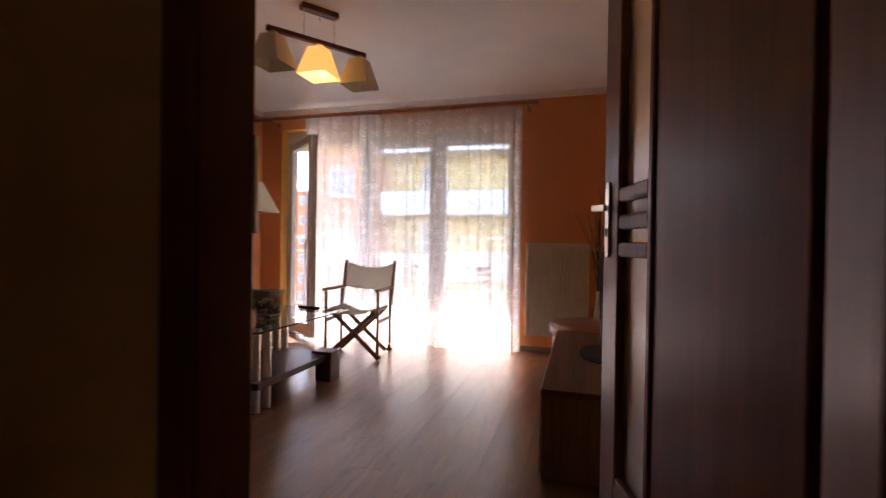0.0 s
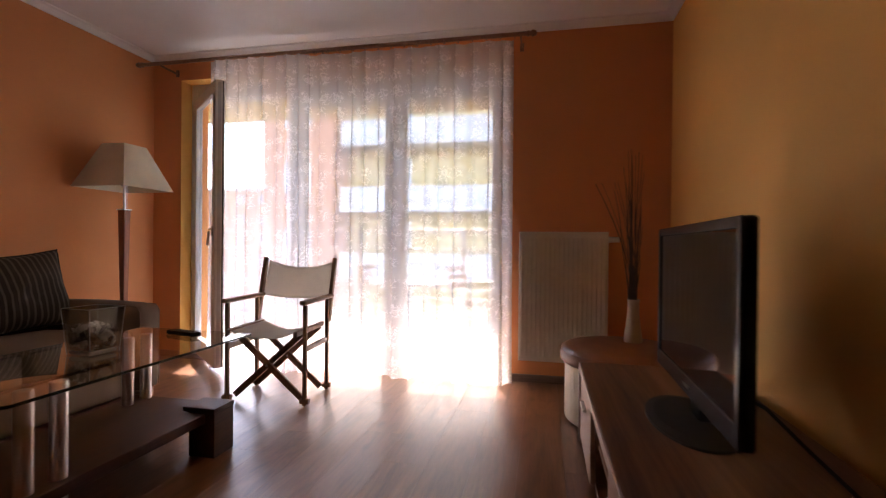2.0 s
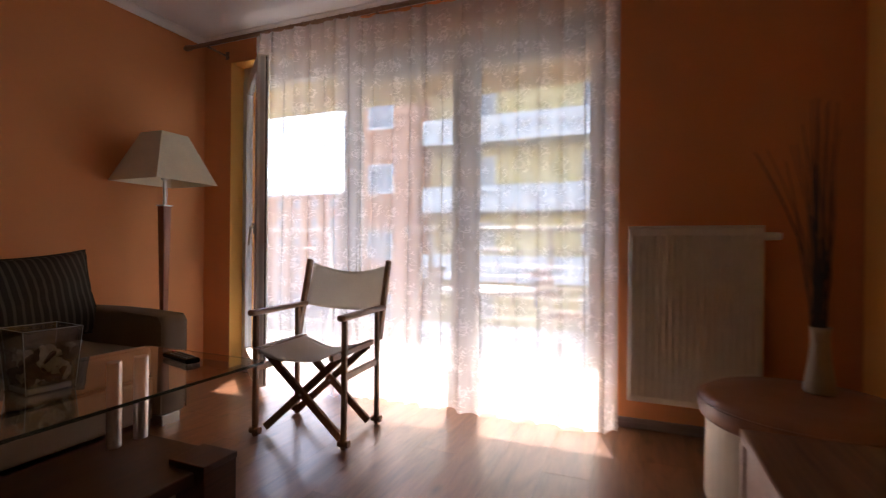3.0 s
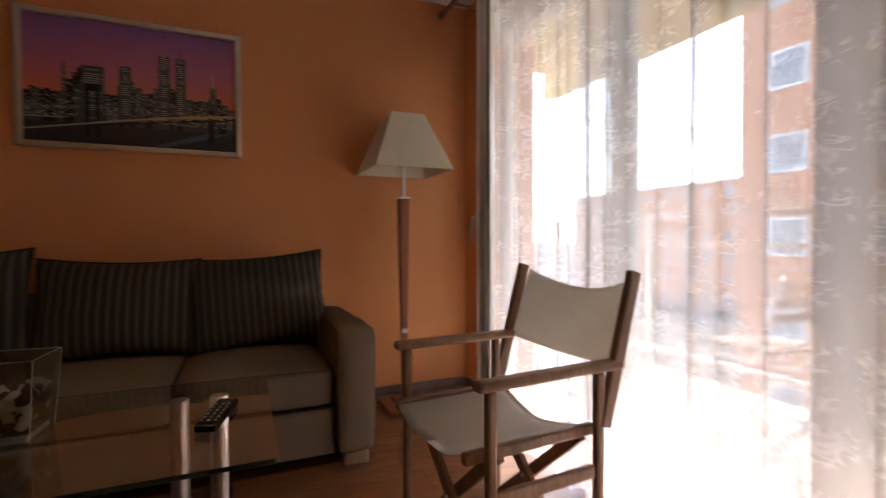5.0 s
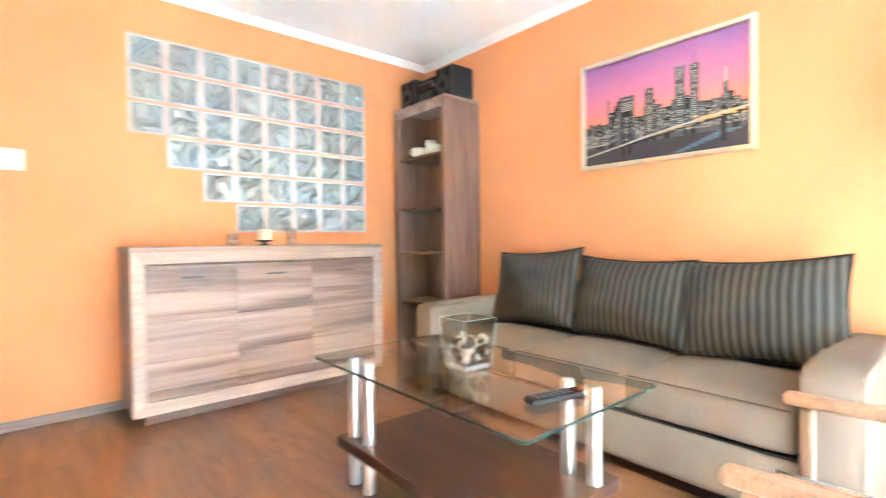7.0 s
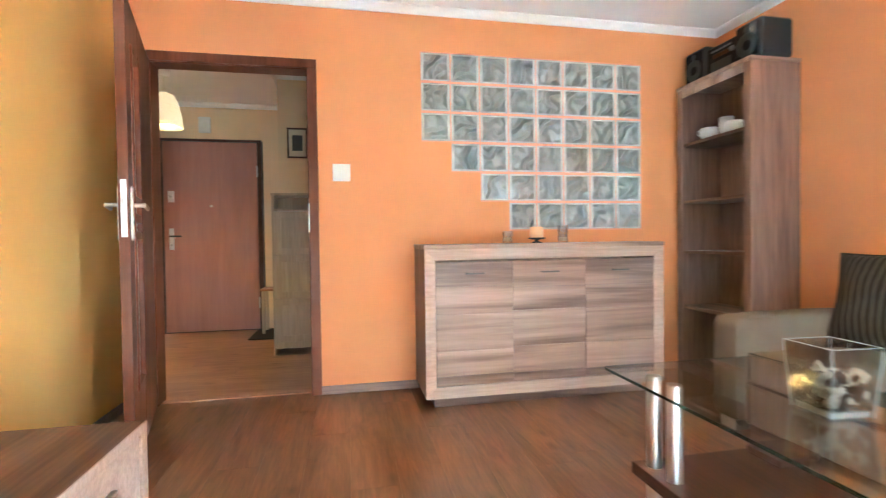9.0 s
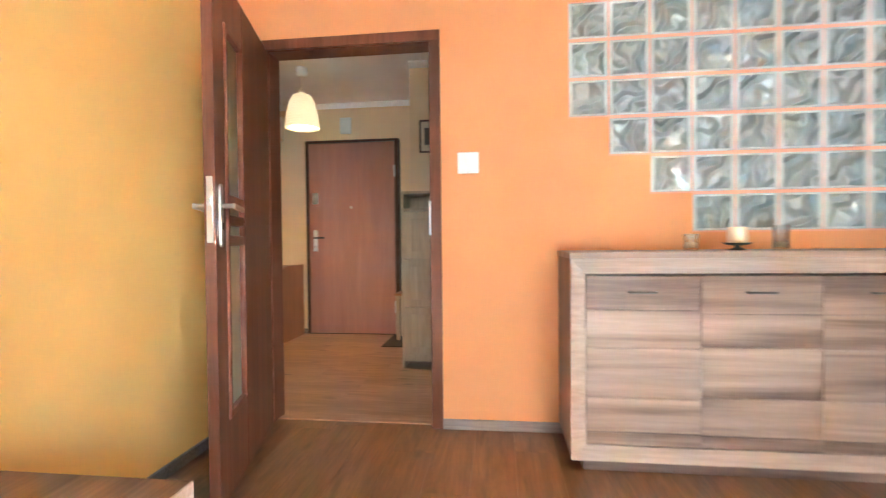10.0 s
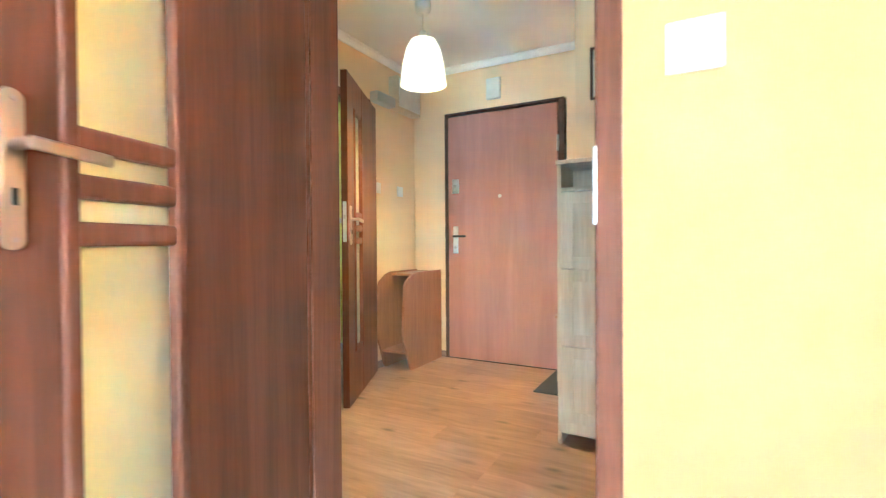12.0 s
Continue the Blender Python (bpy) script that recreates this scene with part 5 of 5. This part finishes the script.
vs = thing("vase", pose(0.325, 3.33, 0.4205), "slim ivory ceramic vase on the ottoman", "vase")
part("body", lathe([(0, 0), (0.046, 0), (0.05, 0.01), (0.045, 0.05), (0.036, 0.11), (0.03, 0.17), (0.03, 0.215), (0.034, 0.238), (0.029, 0.236), (0.025, 0.21), (0.025, 0.17), (0, 0.02)], 32), "vase", vs, smooth=True)
tw = thing("twig_bunch", pose(0.325, 3.33, 0.55), "bunch of dark dry twigs standing in the vase", "dried plant")
_r = random.Random(11)
for k in range(30):
    a = _r.uniform(0, 6.283)
    sp = abs(_r.gauss(0, 0.040)) + 0.010
    hgt = _r.uniform(0.5, 0.97)
    px, py_ = 0.016 * math.cos(a), 0.016 * math.sin(a)
    pts = []
    for i in range(8):
        q = i / 7
        pts.append((px + sp * q ** 1.4 * math.cos(a) + _r.uniform(-0.006, 0.006), py_ + sp * q ** 1.4 * math.sin(a) + _r.uniform(-0.006, 0.006), hgt * q))
    part("twig", tube(pts, lambda q: 0.0032 * (1 - 0.7 * q), 5), "twig", tw)
for k in range(5):
    a = _r.uniform(2.2, 4.2)
    pts = [(0.01 + 0.22 * q ** 1.8 * math.cos(a), 0.12 * q * math.sin(a), 0.75 * q) for q in np.linspace(0, 1, 8)]
    part("twig", tube(pts, lambda q: 0.0026 * (1 - 0.7 * q), 5), "twig", tw)

# ---- ceiling lamp with three shades ----
BARA = math.degrees(math.atan2(0.52, 0.37))
cl = thing("ceiling_lamp", pose(-1.428, 1.908, H, 0, 0, BARA), "dark wooden bar ceiling lamp with three cream glass shades", "ceiling lamp")
part("ceiling_plate", box(-0.12, 0.12, -0.03, 0.03, -0.035, 0, 0.004), "fitting_wood", cl)
part("bar", box(-0.325, 0.325, -0.015, 0.015, -0.225, -0.195, 0.003), "fitting_wood", cl, "dark wooden bar")
for x in (-0.1, 0.1):
    part("suspension", cyl((x, 0, -0.196), (x, 0, -0.034), 0.003, seg=8), "nickel", cl)
part("hook", cyl((0, 0, -0.075), (0, 0, -0.034), 0.003, seg=8), "nickel", cl)
M["milk"] = cloth("cream_shade_glass", (0.85, 0.77, 0.60), 200)
M["milk_lit"] = glow("lit_shade", (1.0, 0.46, 0.11), 0.085, (0.8, 0.62, 0.35))
for k, x in enumerate((-0.285, 0.0, 0.285)):
    part("holder", cyl((x, 0, -0.25), (x, 0, -0.224), 0.022), "nickel", cl)
    s = part("shade", frustum_shell(0.1, 0.052, -0.425, -0.25, 0.004), "milk_lit" if k == 1 else "milk", cl, "glowing amber shade" if k == 1 else "unlit cream shade", at=pose(x, 0, 0, 0, 0, -BARA))
    part("shade_top", box(-0.051, 0.051, -0.051, 0.051, -0.2535, -0.2505), "milk_lit" if k == 1 else "milk", s)
    b = lathe([(0, -0.37), (0.018, -0.365), (0.026, -0.345), (0.022, -0.315), (0.012, -0.29), (0.012, -0.26), (0, -0.26)], 16)
    part("bulb", b, "bulb" if k == 1 else "switch", s, smooth=True)


# ---- switches, boxes ----
def wall_switch(m, label, w=0.085):
    s = thing("light_switch", m, label, "switch", "light switches")
    part("plate", box(-w / 2, w / 2, 0, 0.008, -w / 2, w / 2, 0.003), "switch", s)
    part("rocker", box(-w * 0.37, w * 0.37, 0.008, 0.011, -w * 0.37, w * 0.37, 0.002), "switch", s)
    return s


wall_switch(pose(-0.616, 0.0, 1.405), "white double light switch on the orange wall", 0.110)
wall_switch(pose(HX1, -1.915, 1.432, 0, 0, 90), "white light switch on the hall side wall")
wall_switch(pose(HX1, -2.236, 1.428, 0, 0, 90), "white light switch on the hall side wall")
bb = thing("doorbell_box", pose(0.858, HY0, 2.245), "white doorbell chime box above the entrance door", "doorbell")
part("cover", box(-0.06, 0.06, 0, 0.035, -0.085, 0.085, 0.006), "switch", bb)
part("grille", box(-0.035, 0.035, 0.0345, 0.037, -0.05, -0.02, 0.002), "switch", bb)
eb = thing("fuse_box", pose(HX1, -2.25, 2.23), "beige fuse box high on the hall side wall", "fuse box")
part("housing", box(-0.09, 0, -0.19, 0.17, -0.14, 0.13, 0.008), "cream", eb)
part("cover", box(-0.1, -0.0905, -0.17, 0.15, -0.12, 0.11, 0.004), "switch", eb)
part("meter_cover", box(-0.075, 0, 0.172, 0.42, -0.14, -0.06, 0.008), "steel", eb, "grey lower cover")

# ---- glass blocks in the wall ----
M["block_glass"] = glass("glass_block", (0.94, 0.96, 0.95), 0.05, 2.0)
_n, _l, _bs = nodes_of(M["block_glass"])
_bs.inputs["Transmission Weight"].default_value = 0.5
_bs.inputs["Specular IOR Level"].default_value = 1.0
_inf = _n.new("ShaderNodeObjectInfo")
_ad = _n.new("ShaderNodeVectorMath")
_ad.operation = "MULTIPLY_ADD"
_l.new(_inf.outputs["Random"], _ad.inputs[0])
_ad.inputs[1].default_value = (3, 5, 7)
_l.new(coords(M["block_glass"], (1, 1, 1), (0, 38, 0)), _ad.inputs[2])
_wv = _n.new("ShaderNodeTexWave")
_wv.inputs["Scale"].default_value, _wv.inputs["Distortion"].default_value = 3.2, 11.0
_wv.inputs["Detail"].default_value, _wv.inputs["Detail Scale"].default_value = 1.4, 2.2
_l.new(_ad.outputs[0], _wv.inputs["Vector"])
bump(M["block_glass"], _wv.outputs["Fac"], 1.0, 0.05)
M["block_rim"] = plain("glass_block_rim", (0.56, 0.55, 0.52), 0.10, 0.2)
gw = thing("glass_block_wall", pose(0, 0, 0), "stepped panel of wavy glass blocks set in the orange wall", "glass blocks", kind="structure")
mort = bmesh.new()
for r in range(7):
    lo = min(max(r - 3, 0), 3) if r < 6 else 3
    z = GZ1 - r * GQ
    box(GX0, GX1 - max(0, (r - 3 if r > 2 else 0)) * GP if r < 6 else GX1 - 3 * GP, -0.112, -0.004, z - 0.0083, z + 0.0083, bm=mort)
part("mortar", mort, "mortar", gw, "orange mortar joints")
for c in range(9):
    x = GX1 - c * GP
    rows = 6 if c >= 4 else 3 + c
    rows = min(6, rows if c else 3)
    part("mortar", box(x - 0.004, x + 0.004, -0.111, -0.005, GZ1 - rows * GQ, GZ1), "mortar", gw)
gb_pane = gb_rim = None
for r in range(6):
    for c in range(8):
        if c < r - 2:
            continue
        xc, zc = GX1 - (c + 0.5) * GP, GZ1 - (r + 0.5) * GQ
        if gb_rim is None:
            hw, hz = GP / 2 - 0.0042, GQ / 2 - 0.0085
            b = bmesh.new()
            for q in ((-hw, -hw + 0.017, -hz, hz), (hw - 0.017, hw, -hz, hz), (-hw + 0.017, hw - 0.017, -hz, -hz + 0.011), (-hw + 0.017, hw - 0.017, hz - 0.011, hz)):
                box(q[0], q[1], -0.118, 0.002, q[2], q[3], 0.003, 1, bm=b)
            gb_rim = part("glass_block", b, "block_rim", gw, at=pose(xc, 0, zc))
            b = box(-hw + 0.0175, hw - 0.0175, -0.112, -0.104, -hz + 0.0115, hz - 0.0115)
            box(-hw + 0.0175, hw - 0.0175, -0.010, -0.002, -hz + 0.0115, hz - 0.0115, bm=b)
            gb_pane = part("pane", b, "block_glass", gb_rim)
        else:
            o = again(gb_rim, gw, pose(xc, 0, zc))
            again(gb_pane, o, Matrix.Identity(4))

# ---- hall things ----
M["pendant_shade"] = glow("lit_pendant_shade", (1.0, 0.62, 0.31), 0.007, (0.8, 0.68, 0.5))
M["dim_bulb"] = glow("dim_bulb", (1.0, 0.72, 0.40), 0.25)


def pendant(m, label, bulb):
    """Bell shade of woven hoops on a cord under a white ceiling cup."""
    pn = thing("pendant_lamp", m, label, "pendant lamp", "hall pendants")
    part("canopy", lathe([(0, 0), (0.05, 0), (0.05, -0.05), (0.035, -0.075), (0, -0.075)], 24), "switch", pn, "white ceiling cup")
    part("cord", cyl((0, 0, -0.2), (0, 0, -0.07), 0.004, seg=8), "switch", pn)
    part("socket", lathe([(0, -0.17), (0.02, -0.18), (0.03, -0.24), (0, -0.245)], 20), "switch", pn, smooth=True)
    prof = [(0.03, -0.215), (0.075, -0.235), (0.105, -0.29), (0.128, -0.39), (0.142, -0.51)]
    sh = part("shade", lathe(prof + [(x - 0.004, z) for x, z in reversed(prof)], 40), "pendant_shade", pn, "glowing woven shade", smooth=True)
    for k in range(14):
        q = k / 13
        z = -0.24 - 0.268 * q
        rad = float(np.interp(-z, [-v for _, v in prof], [x for x, _ in prof]))
        part("hoop", tube([(rad * math.cos(a), rad * math.sin(a), z) for a in np.linspace(0, 2 * math.pi, 33)], 0.0028, 6), "pendant_shade", sh)
    part("bulb", lathe([(0, -0.38), (0.03, -0.37), (0.042, -0.34), (0.03, -0.29), (0.015, -0.25), (0, -0.25)], 20), bulb, pn, smooth=True)


pendant(pose(0.885, -1.395, H), "lit pendant lamp with a pale woven bell shade", "bulb")
pendant(pose(-1.90, -0.82, H), "lit pendant lamp hanging behind the glass blocks", "dim_bulb")

sc = thing("shoe_cabinet", pose(0, 0, 0), "tall narrow greyish pine shoe cabinet with three flaps", "cabinet")
CX0, CX1, CY0, CY1, CZ = -0.56, -0.010, HYC + 0.004, -1.160, 1.388
for x in (CX0, CX1 - 0.02):
    part("side", box(x, x + 0.02, CY0, CY1, 0.0, CZ - 0.02, 0.002), "pine", sc)
part("top", box(CX0 - 0.006, CX1 + 0.006, CY0, CY1 + 0.008, CZ - 0.02, CZ, 0.003), "pine", sc)
part("back", box(CX0 + 0.02, CX1 - 0.02, CY0, CY0 + 0.008, 0.06, CZ - 0.02), "pine", sc)
part("niche_shelf", box(CX0 + 0.02, CX1 - 0.02, CY0 + 0.008, CY1, 1.236, 1.254), "pine", sc)
part("bottom_rail", box(CX0 + 0.02, CX1 - 0.02, CY1 - 0.02, CY1 - 0.002, 0.055, 0.11), "pine", sc)
for k in range(3):
    z0 = 0.112 + k * 0.375
    d = part("flap", box(CX0 + 0.022, CX1 - 0.022, CY1 - 0.018, CY1, z0, z0 + 0.368, 0.002), "pine", sc)
    b = ring(CX0 + 0.022, CX1 - 0.022, z0, z0 + 0.368, 0.055, 0.0, 0.007, 0.002)
    part("flap_frame", turned(b, Matrix.Translation((0, CY1, 0))), "pine", d)
    part("knob", cyl(((CX0 + CX1) / 2, CY1 + 0.006, z0 + 0.33), ((CX0 + CX1) / 2, CY1 + 0.028, z0 + 0.33), 0.012, 0.015), "pine", d)

cn = thing("console_shelf", pose(0, 0, 0), "small cherry-coloured shelf unit with a curved end panel", "shelf unit")
NX0, NX1, NY0, NY1, NZ = 1.352, 1.612, -2.455, -1.868, 0.760


def curved_side(x):
    """Upright end panel against the entrance wall, its front edge cut back at top and bottom."""
    b = bmesh.new()
    prof = [(NY0, 0.0), (NY0, NZ), (-2.06, NZ), (-1.985, 0.742), (-1.90, 0.69)]
    prof += [(NY1 - 0.012 * math.cos(math.pi * k / 8), 0.66 - 0.40 * k / 8) for k in range(9)]
    prof += [(-1.90, 0.17), (-1.955, 0.02), (-1.975, 0.0)]
    a = [b.verts.new((x, y, z)) for y, z in prof]
    c = [b.verts.new((x + 0.018, y, z)) for y, z in prof]
    b.faces.new(a)
    b.faces.new(c)
    for i in range(len(prof)):
        j = (i + 1) % len(prof)
        b.faces.new((a[i], a[j], c[j], c[i]))
    return b


part("end_panel", curved_side(NX0), "console_wood", cn)
part("end_panel", curved_side(NX1 - 0.018), "console_wood", cn)
for z, y1 in ((NZ - 0.032, -2.06), (0.13, -1.92)):
    part("shelf", box(NX0 + 0.0185, NX1 - 0.0185, NY0 + 0.009, y1, z, z + 0.018, 0.002), "console_wood", cn)
part("back", box(NX0 + 0.0185, NX1 - 0.0185, NY0, NY0 + 0.008, 0.03, NZ - 0.01), "console_wood", cn)

# Lamp added out of sight to light the lime walls beyond the hall doorway.
bl = thing("bathroom_light", pose(2.3, -1.4, H), "unseen ceiling light added to brighten the side room", "ceiling lamp")
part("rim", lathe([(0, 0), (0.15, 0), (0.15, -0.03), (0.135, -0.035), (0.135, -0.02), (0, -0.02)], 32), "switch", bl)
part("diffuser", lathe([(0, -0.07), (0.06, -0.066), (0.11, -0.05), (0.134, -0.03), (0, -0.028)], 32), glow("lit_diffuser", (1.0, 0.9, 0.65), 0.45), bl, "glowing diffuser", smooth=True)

mt = thing("doormat", pose(0, 0, 0), "black rubber doormat by the entrance door", "doormat")
part("mat", box(-0.02, 0.345, -2.44, -1.87, 0.001, 0.012, 0.004), "black_matt", mt)
st = thing("wooden_stool", pose(0.13, -2.26, 0.012), "small yellowish wooden stool by the entrance", "stool")
part("seat", box(-0.14, 0.14, -0.14, 0.14, 0.445, 0.468, 0.006), "console_wood", st)
for sx in (-1, 1):
    for sy in (-1, 1):
        part("leg", box(sx * 0.11 - 0.016, sx * 0.11 + 0.016, sy * 0.11 - 0.016, sy * 0.11 + 0.016, 0, 0.444, 0.003), "pine", st)
hp = thing("hall_picture", pose(-0.208, HYC, 1.866), "small dark-framed picture on the hall wall", "picture")
part("frame", turned(ring(-0.088, 0.088, -0.136, 0.136, 0.014, 0, 0.018, 0.003), pose(0, 0, 0)), "dark_wood", hp)
part("mount", box(-0.076, 0.076, 0.001, 0.006, -0.124, 0.124), "cream", hp)
part("image", box(-0.045, 0.045, 0.006, 0.008, -0.07, 0.07), "ink_grey", hp, "faded grey image")

# ---- balcony and outside ----
tagged(part("balcony_floor", box(-4.6, 1.6, YW + 0.352, 5.5, -0.2, -0.03), "concrete"), "pale sunlit balcony floor slab", "balcony", kind="structure")
_b = box(-4.6, 1.6, YW + 0.352, 5.38, 2.62, 2.8)
box(-4.6, 1.6, 5.38, 5.52, 2.375, 2.8, bm=_b)
tagged(part("balcony_above", _b, "facade_yellow"), "ochre underside of the balcony above", "balcony", kind="structure")
tagged(part("wall_outer", box(-9, -3.551, YW + 0.05, YW + 0.35, -6, 9), "facade_white"), "pale outer wall of the house", "wall", kind="structure")
rl = thing("balcony_railing", pose(0, 5.42, 0), "grey steel balcony railing with horizontal bars", "railing")
part("handrail", box(-4.5, 1.5, -0.025, 0.025, 1.08, 1.115, 0.006), "steel", rl)
for z in (0.12, 0.89):
    part("cross_bar", box(-4.5, 1.5, -0.012, 0.012, z, z + 0.025, 0.004), "steel", rl)
for k in range(6):
    x = -4.4 + k * 1.14
    part("post", box(x - 0.02, x + 0.02, -0.02, 0.02, -0.03, 1.08, 0.004), "steel", rl)
for k in range(7):
    z = 0.2 + k * 0.095
    part("wire", cyl((-4.5, 0, z), (1.5, 0, z), 0.004, seg=6), "steel", rl)

bt = thing("balcony_table", pose(-1.42, 5.0, -0.03), "round pale balcony table on crossed metal legs", "table")
part("tabletop", lathe([(0, 0.60), (0.40, 0.60), (0.41, 0.61), (0.40, 0.625), (0, 0.625)], 40), "facade_white", bt)
for a in (30, 150, 270):
    c, s = math.cos(radians(a)), math.sin(radians(a))
    part("leg", tube([(0.32 * c, 0.32 * s, 0), (0.08 * c, 0.08 * s, 0.3), (0.25 * c, 0.25 * s, 0.60)], 0.011, 8), "steel", bt)


def folding_chair(m):
    c = thing("balcony_chair", m, "folding metal balcony chair with a slatted seat", "chair", "balcony chairs")
    for s in (-1, 1):
        part("leg", tube([(s * 0.2, -0.2, 0), (s * 0.2, 0.16, 0.43), (s * 0.2, 0.26, 0.8)], 0.010, 8), "steel", c)
        part("leg", tube([(s * 0.185, 0.22, 0), (s * 0.185, -0.18, 0.43)], 0.010, 8), "steel", c)
    for k in range(6):
        y = -0.18 + k * 0.065
        part("seat_slat", box(-0.2, 0.2, y, y + 0.045, 0.43, 0.442, 0.003), "chair_wood", c)
    for k in range(3):
        z = 0.58 + k * 0.075
        part("back_slat", box(-0.2, 0.2, 0.2 + (z - 0.55) * 0.26, 0.212 + (z - 0.55) * 0.26, z, z + 0.05, 0.003), "chair_wood", c)
    return c


_c = folding_chair(pose(-0.75, 4.95, -0.03, 0, 0, 75))
copy_thing(_c, pose(-2.15, 5.0, -0.03, 0, 0, -95))

tagged(part("ground", grid_sheet(8, 8, lambda u, v: (-1500 + 3000 * u, 5.6 + 2500 * v, -8.0)), "asphalt"), "grey paved yard far below the balcony", "ground", kind="structure")


def apartment(name, m, width, storeys, first, wallmat, label, balcony=True, pitch=4.3, depth=9.0):
    """A block of flats whose front looks along -y, with white balcony parapets and single windows."""
    a = thing(name, m, label, "building", "", "")
    part("wall", box(0, width, 0, depth, -8.0, first + storeys * 2.92), wallmat, a)
    part("roof", box(-0.3, width + 0.3, -0.3, depth + 0.3, first + storeys * 2.92, first + storeys * 2.92 + 0.35), "facade_white", a)
    w0 = par0 = None
    n = int(width / pitch)
    for s in range(-2, storeys):
        z = first + s * 2.92
        if balcony:
            if par0 is None:
                b = box(0.2, width - 0.2, -1.3, -1.18, -0.25, 0.85)
                box(0.2, width - 0.2, -1.18, 0, -0.25, -0.05, bm=b)
                par0 = part("balcony", b, "facade_white", a, "white balcony parapet", at=pose(0, 0, z))
            else:
                again(par0, a, pose(0, 0, z))
        for k in range(n):
            x = (k + 0.5) * width / n
            if w0 is None:
                w0 = part("window", ring(-0.65, 0.65, 0, 1.35, 0.09, -0.05, 0.0, 0.01), "pvc", a, at=pose(x, 0, z + 0.95))
                p0 = part("pane", box(-0.565, 0.565, -0.03, -0.012, 0.085, 1.265), "far_window", w0)
            else:
                o = again(w0, a, pose(x, 0, z + 0.95))
                again(p0, o, Matrix.Identity(4))
    return a


apartment("apartment_building", pose(-9.25, 21.5, 0), 30.0, 6, -0.25, "facade_yellow", "yellow block of flats with white balcony bands")
apartment("apartment_building", pose(-12.7, 20.0, 0), 3.4, 4, -0.6, "facade_orange", "orange plastered block of flats with small windows", False, 3.3)
apartment("apartment_building", pose(-75.0, 62.0, 0), 40.0, 4, -3.0, "facade_orange", "distant orange-brown blocks of flats", False, 3.2)

# ---- floor planks ----
def planks(name_of_floor, x0, x1, y0, y1, along, w, length, mat, seed):
    owner = bpy.data.objects[name_of_floor]
    rnd = random.Random(seed)
    shared = {}
    a0, a1, c0, c1 = (y0, y1, x0, x1) if along == "y" else (x0, x1, y0, y1)
    c = c0
    while c < c1 - 0.001:
        cw = min(w, c1 - c)
        a = a0 - rnd.uniform(0, length)
        while a < a1:
            s, e = max(a, a0), min(a + length, a1)
            a += length
            if e - s < 0.02:
                continue
            key = (round(e - s, 3), round(cw, 3))
            if key not in shared:
                if along == "y":
                    b = box(0.0002, cw - 0.0002, 0.0002, e - s - 0.0002, -0.012, 0.0, 0.0004, 1)
                else:
                    b = box(0.0002, e - s - 0.0002, 0.0002, cw - 0.0002, -0.012, 0.0, 0.0005, 1)
                ob = part("plank", b, mat, owner)
                shared[key] = ob.data
            else:
                ob = new("plank", shared[key])
                ob.parent = owner
            ob.matrix_basis = pose(c, s, 0) if along == "y" else pose(s, c, 0)
        c += w


planks("floor", XL, XR, -0.062, YW, "y", 0.193, 1.285, "plank", 1)
planks("floor_hall", -1.6, HX1, HY0, -0.064, "x", 0.193, 1.285, "oak", 2)
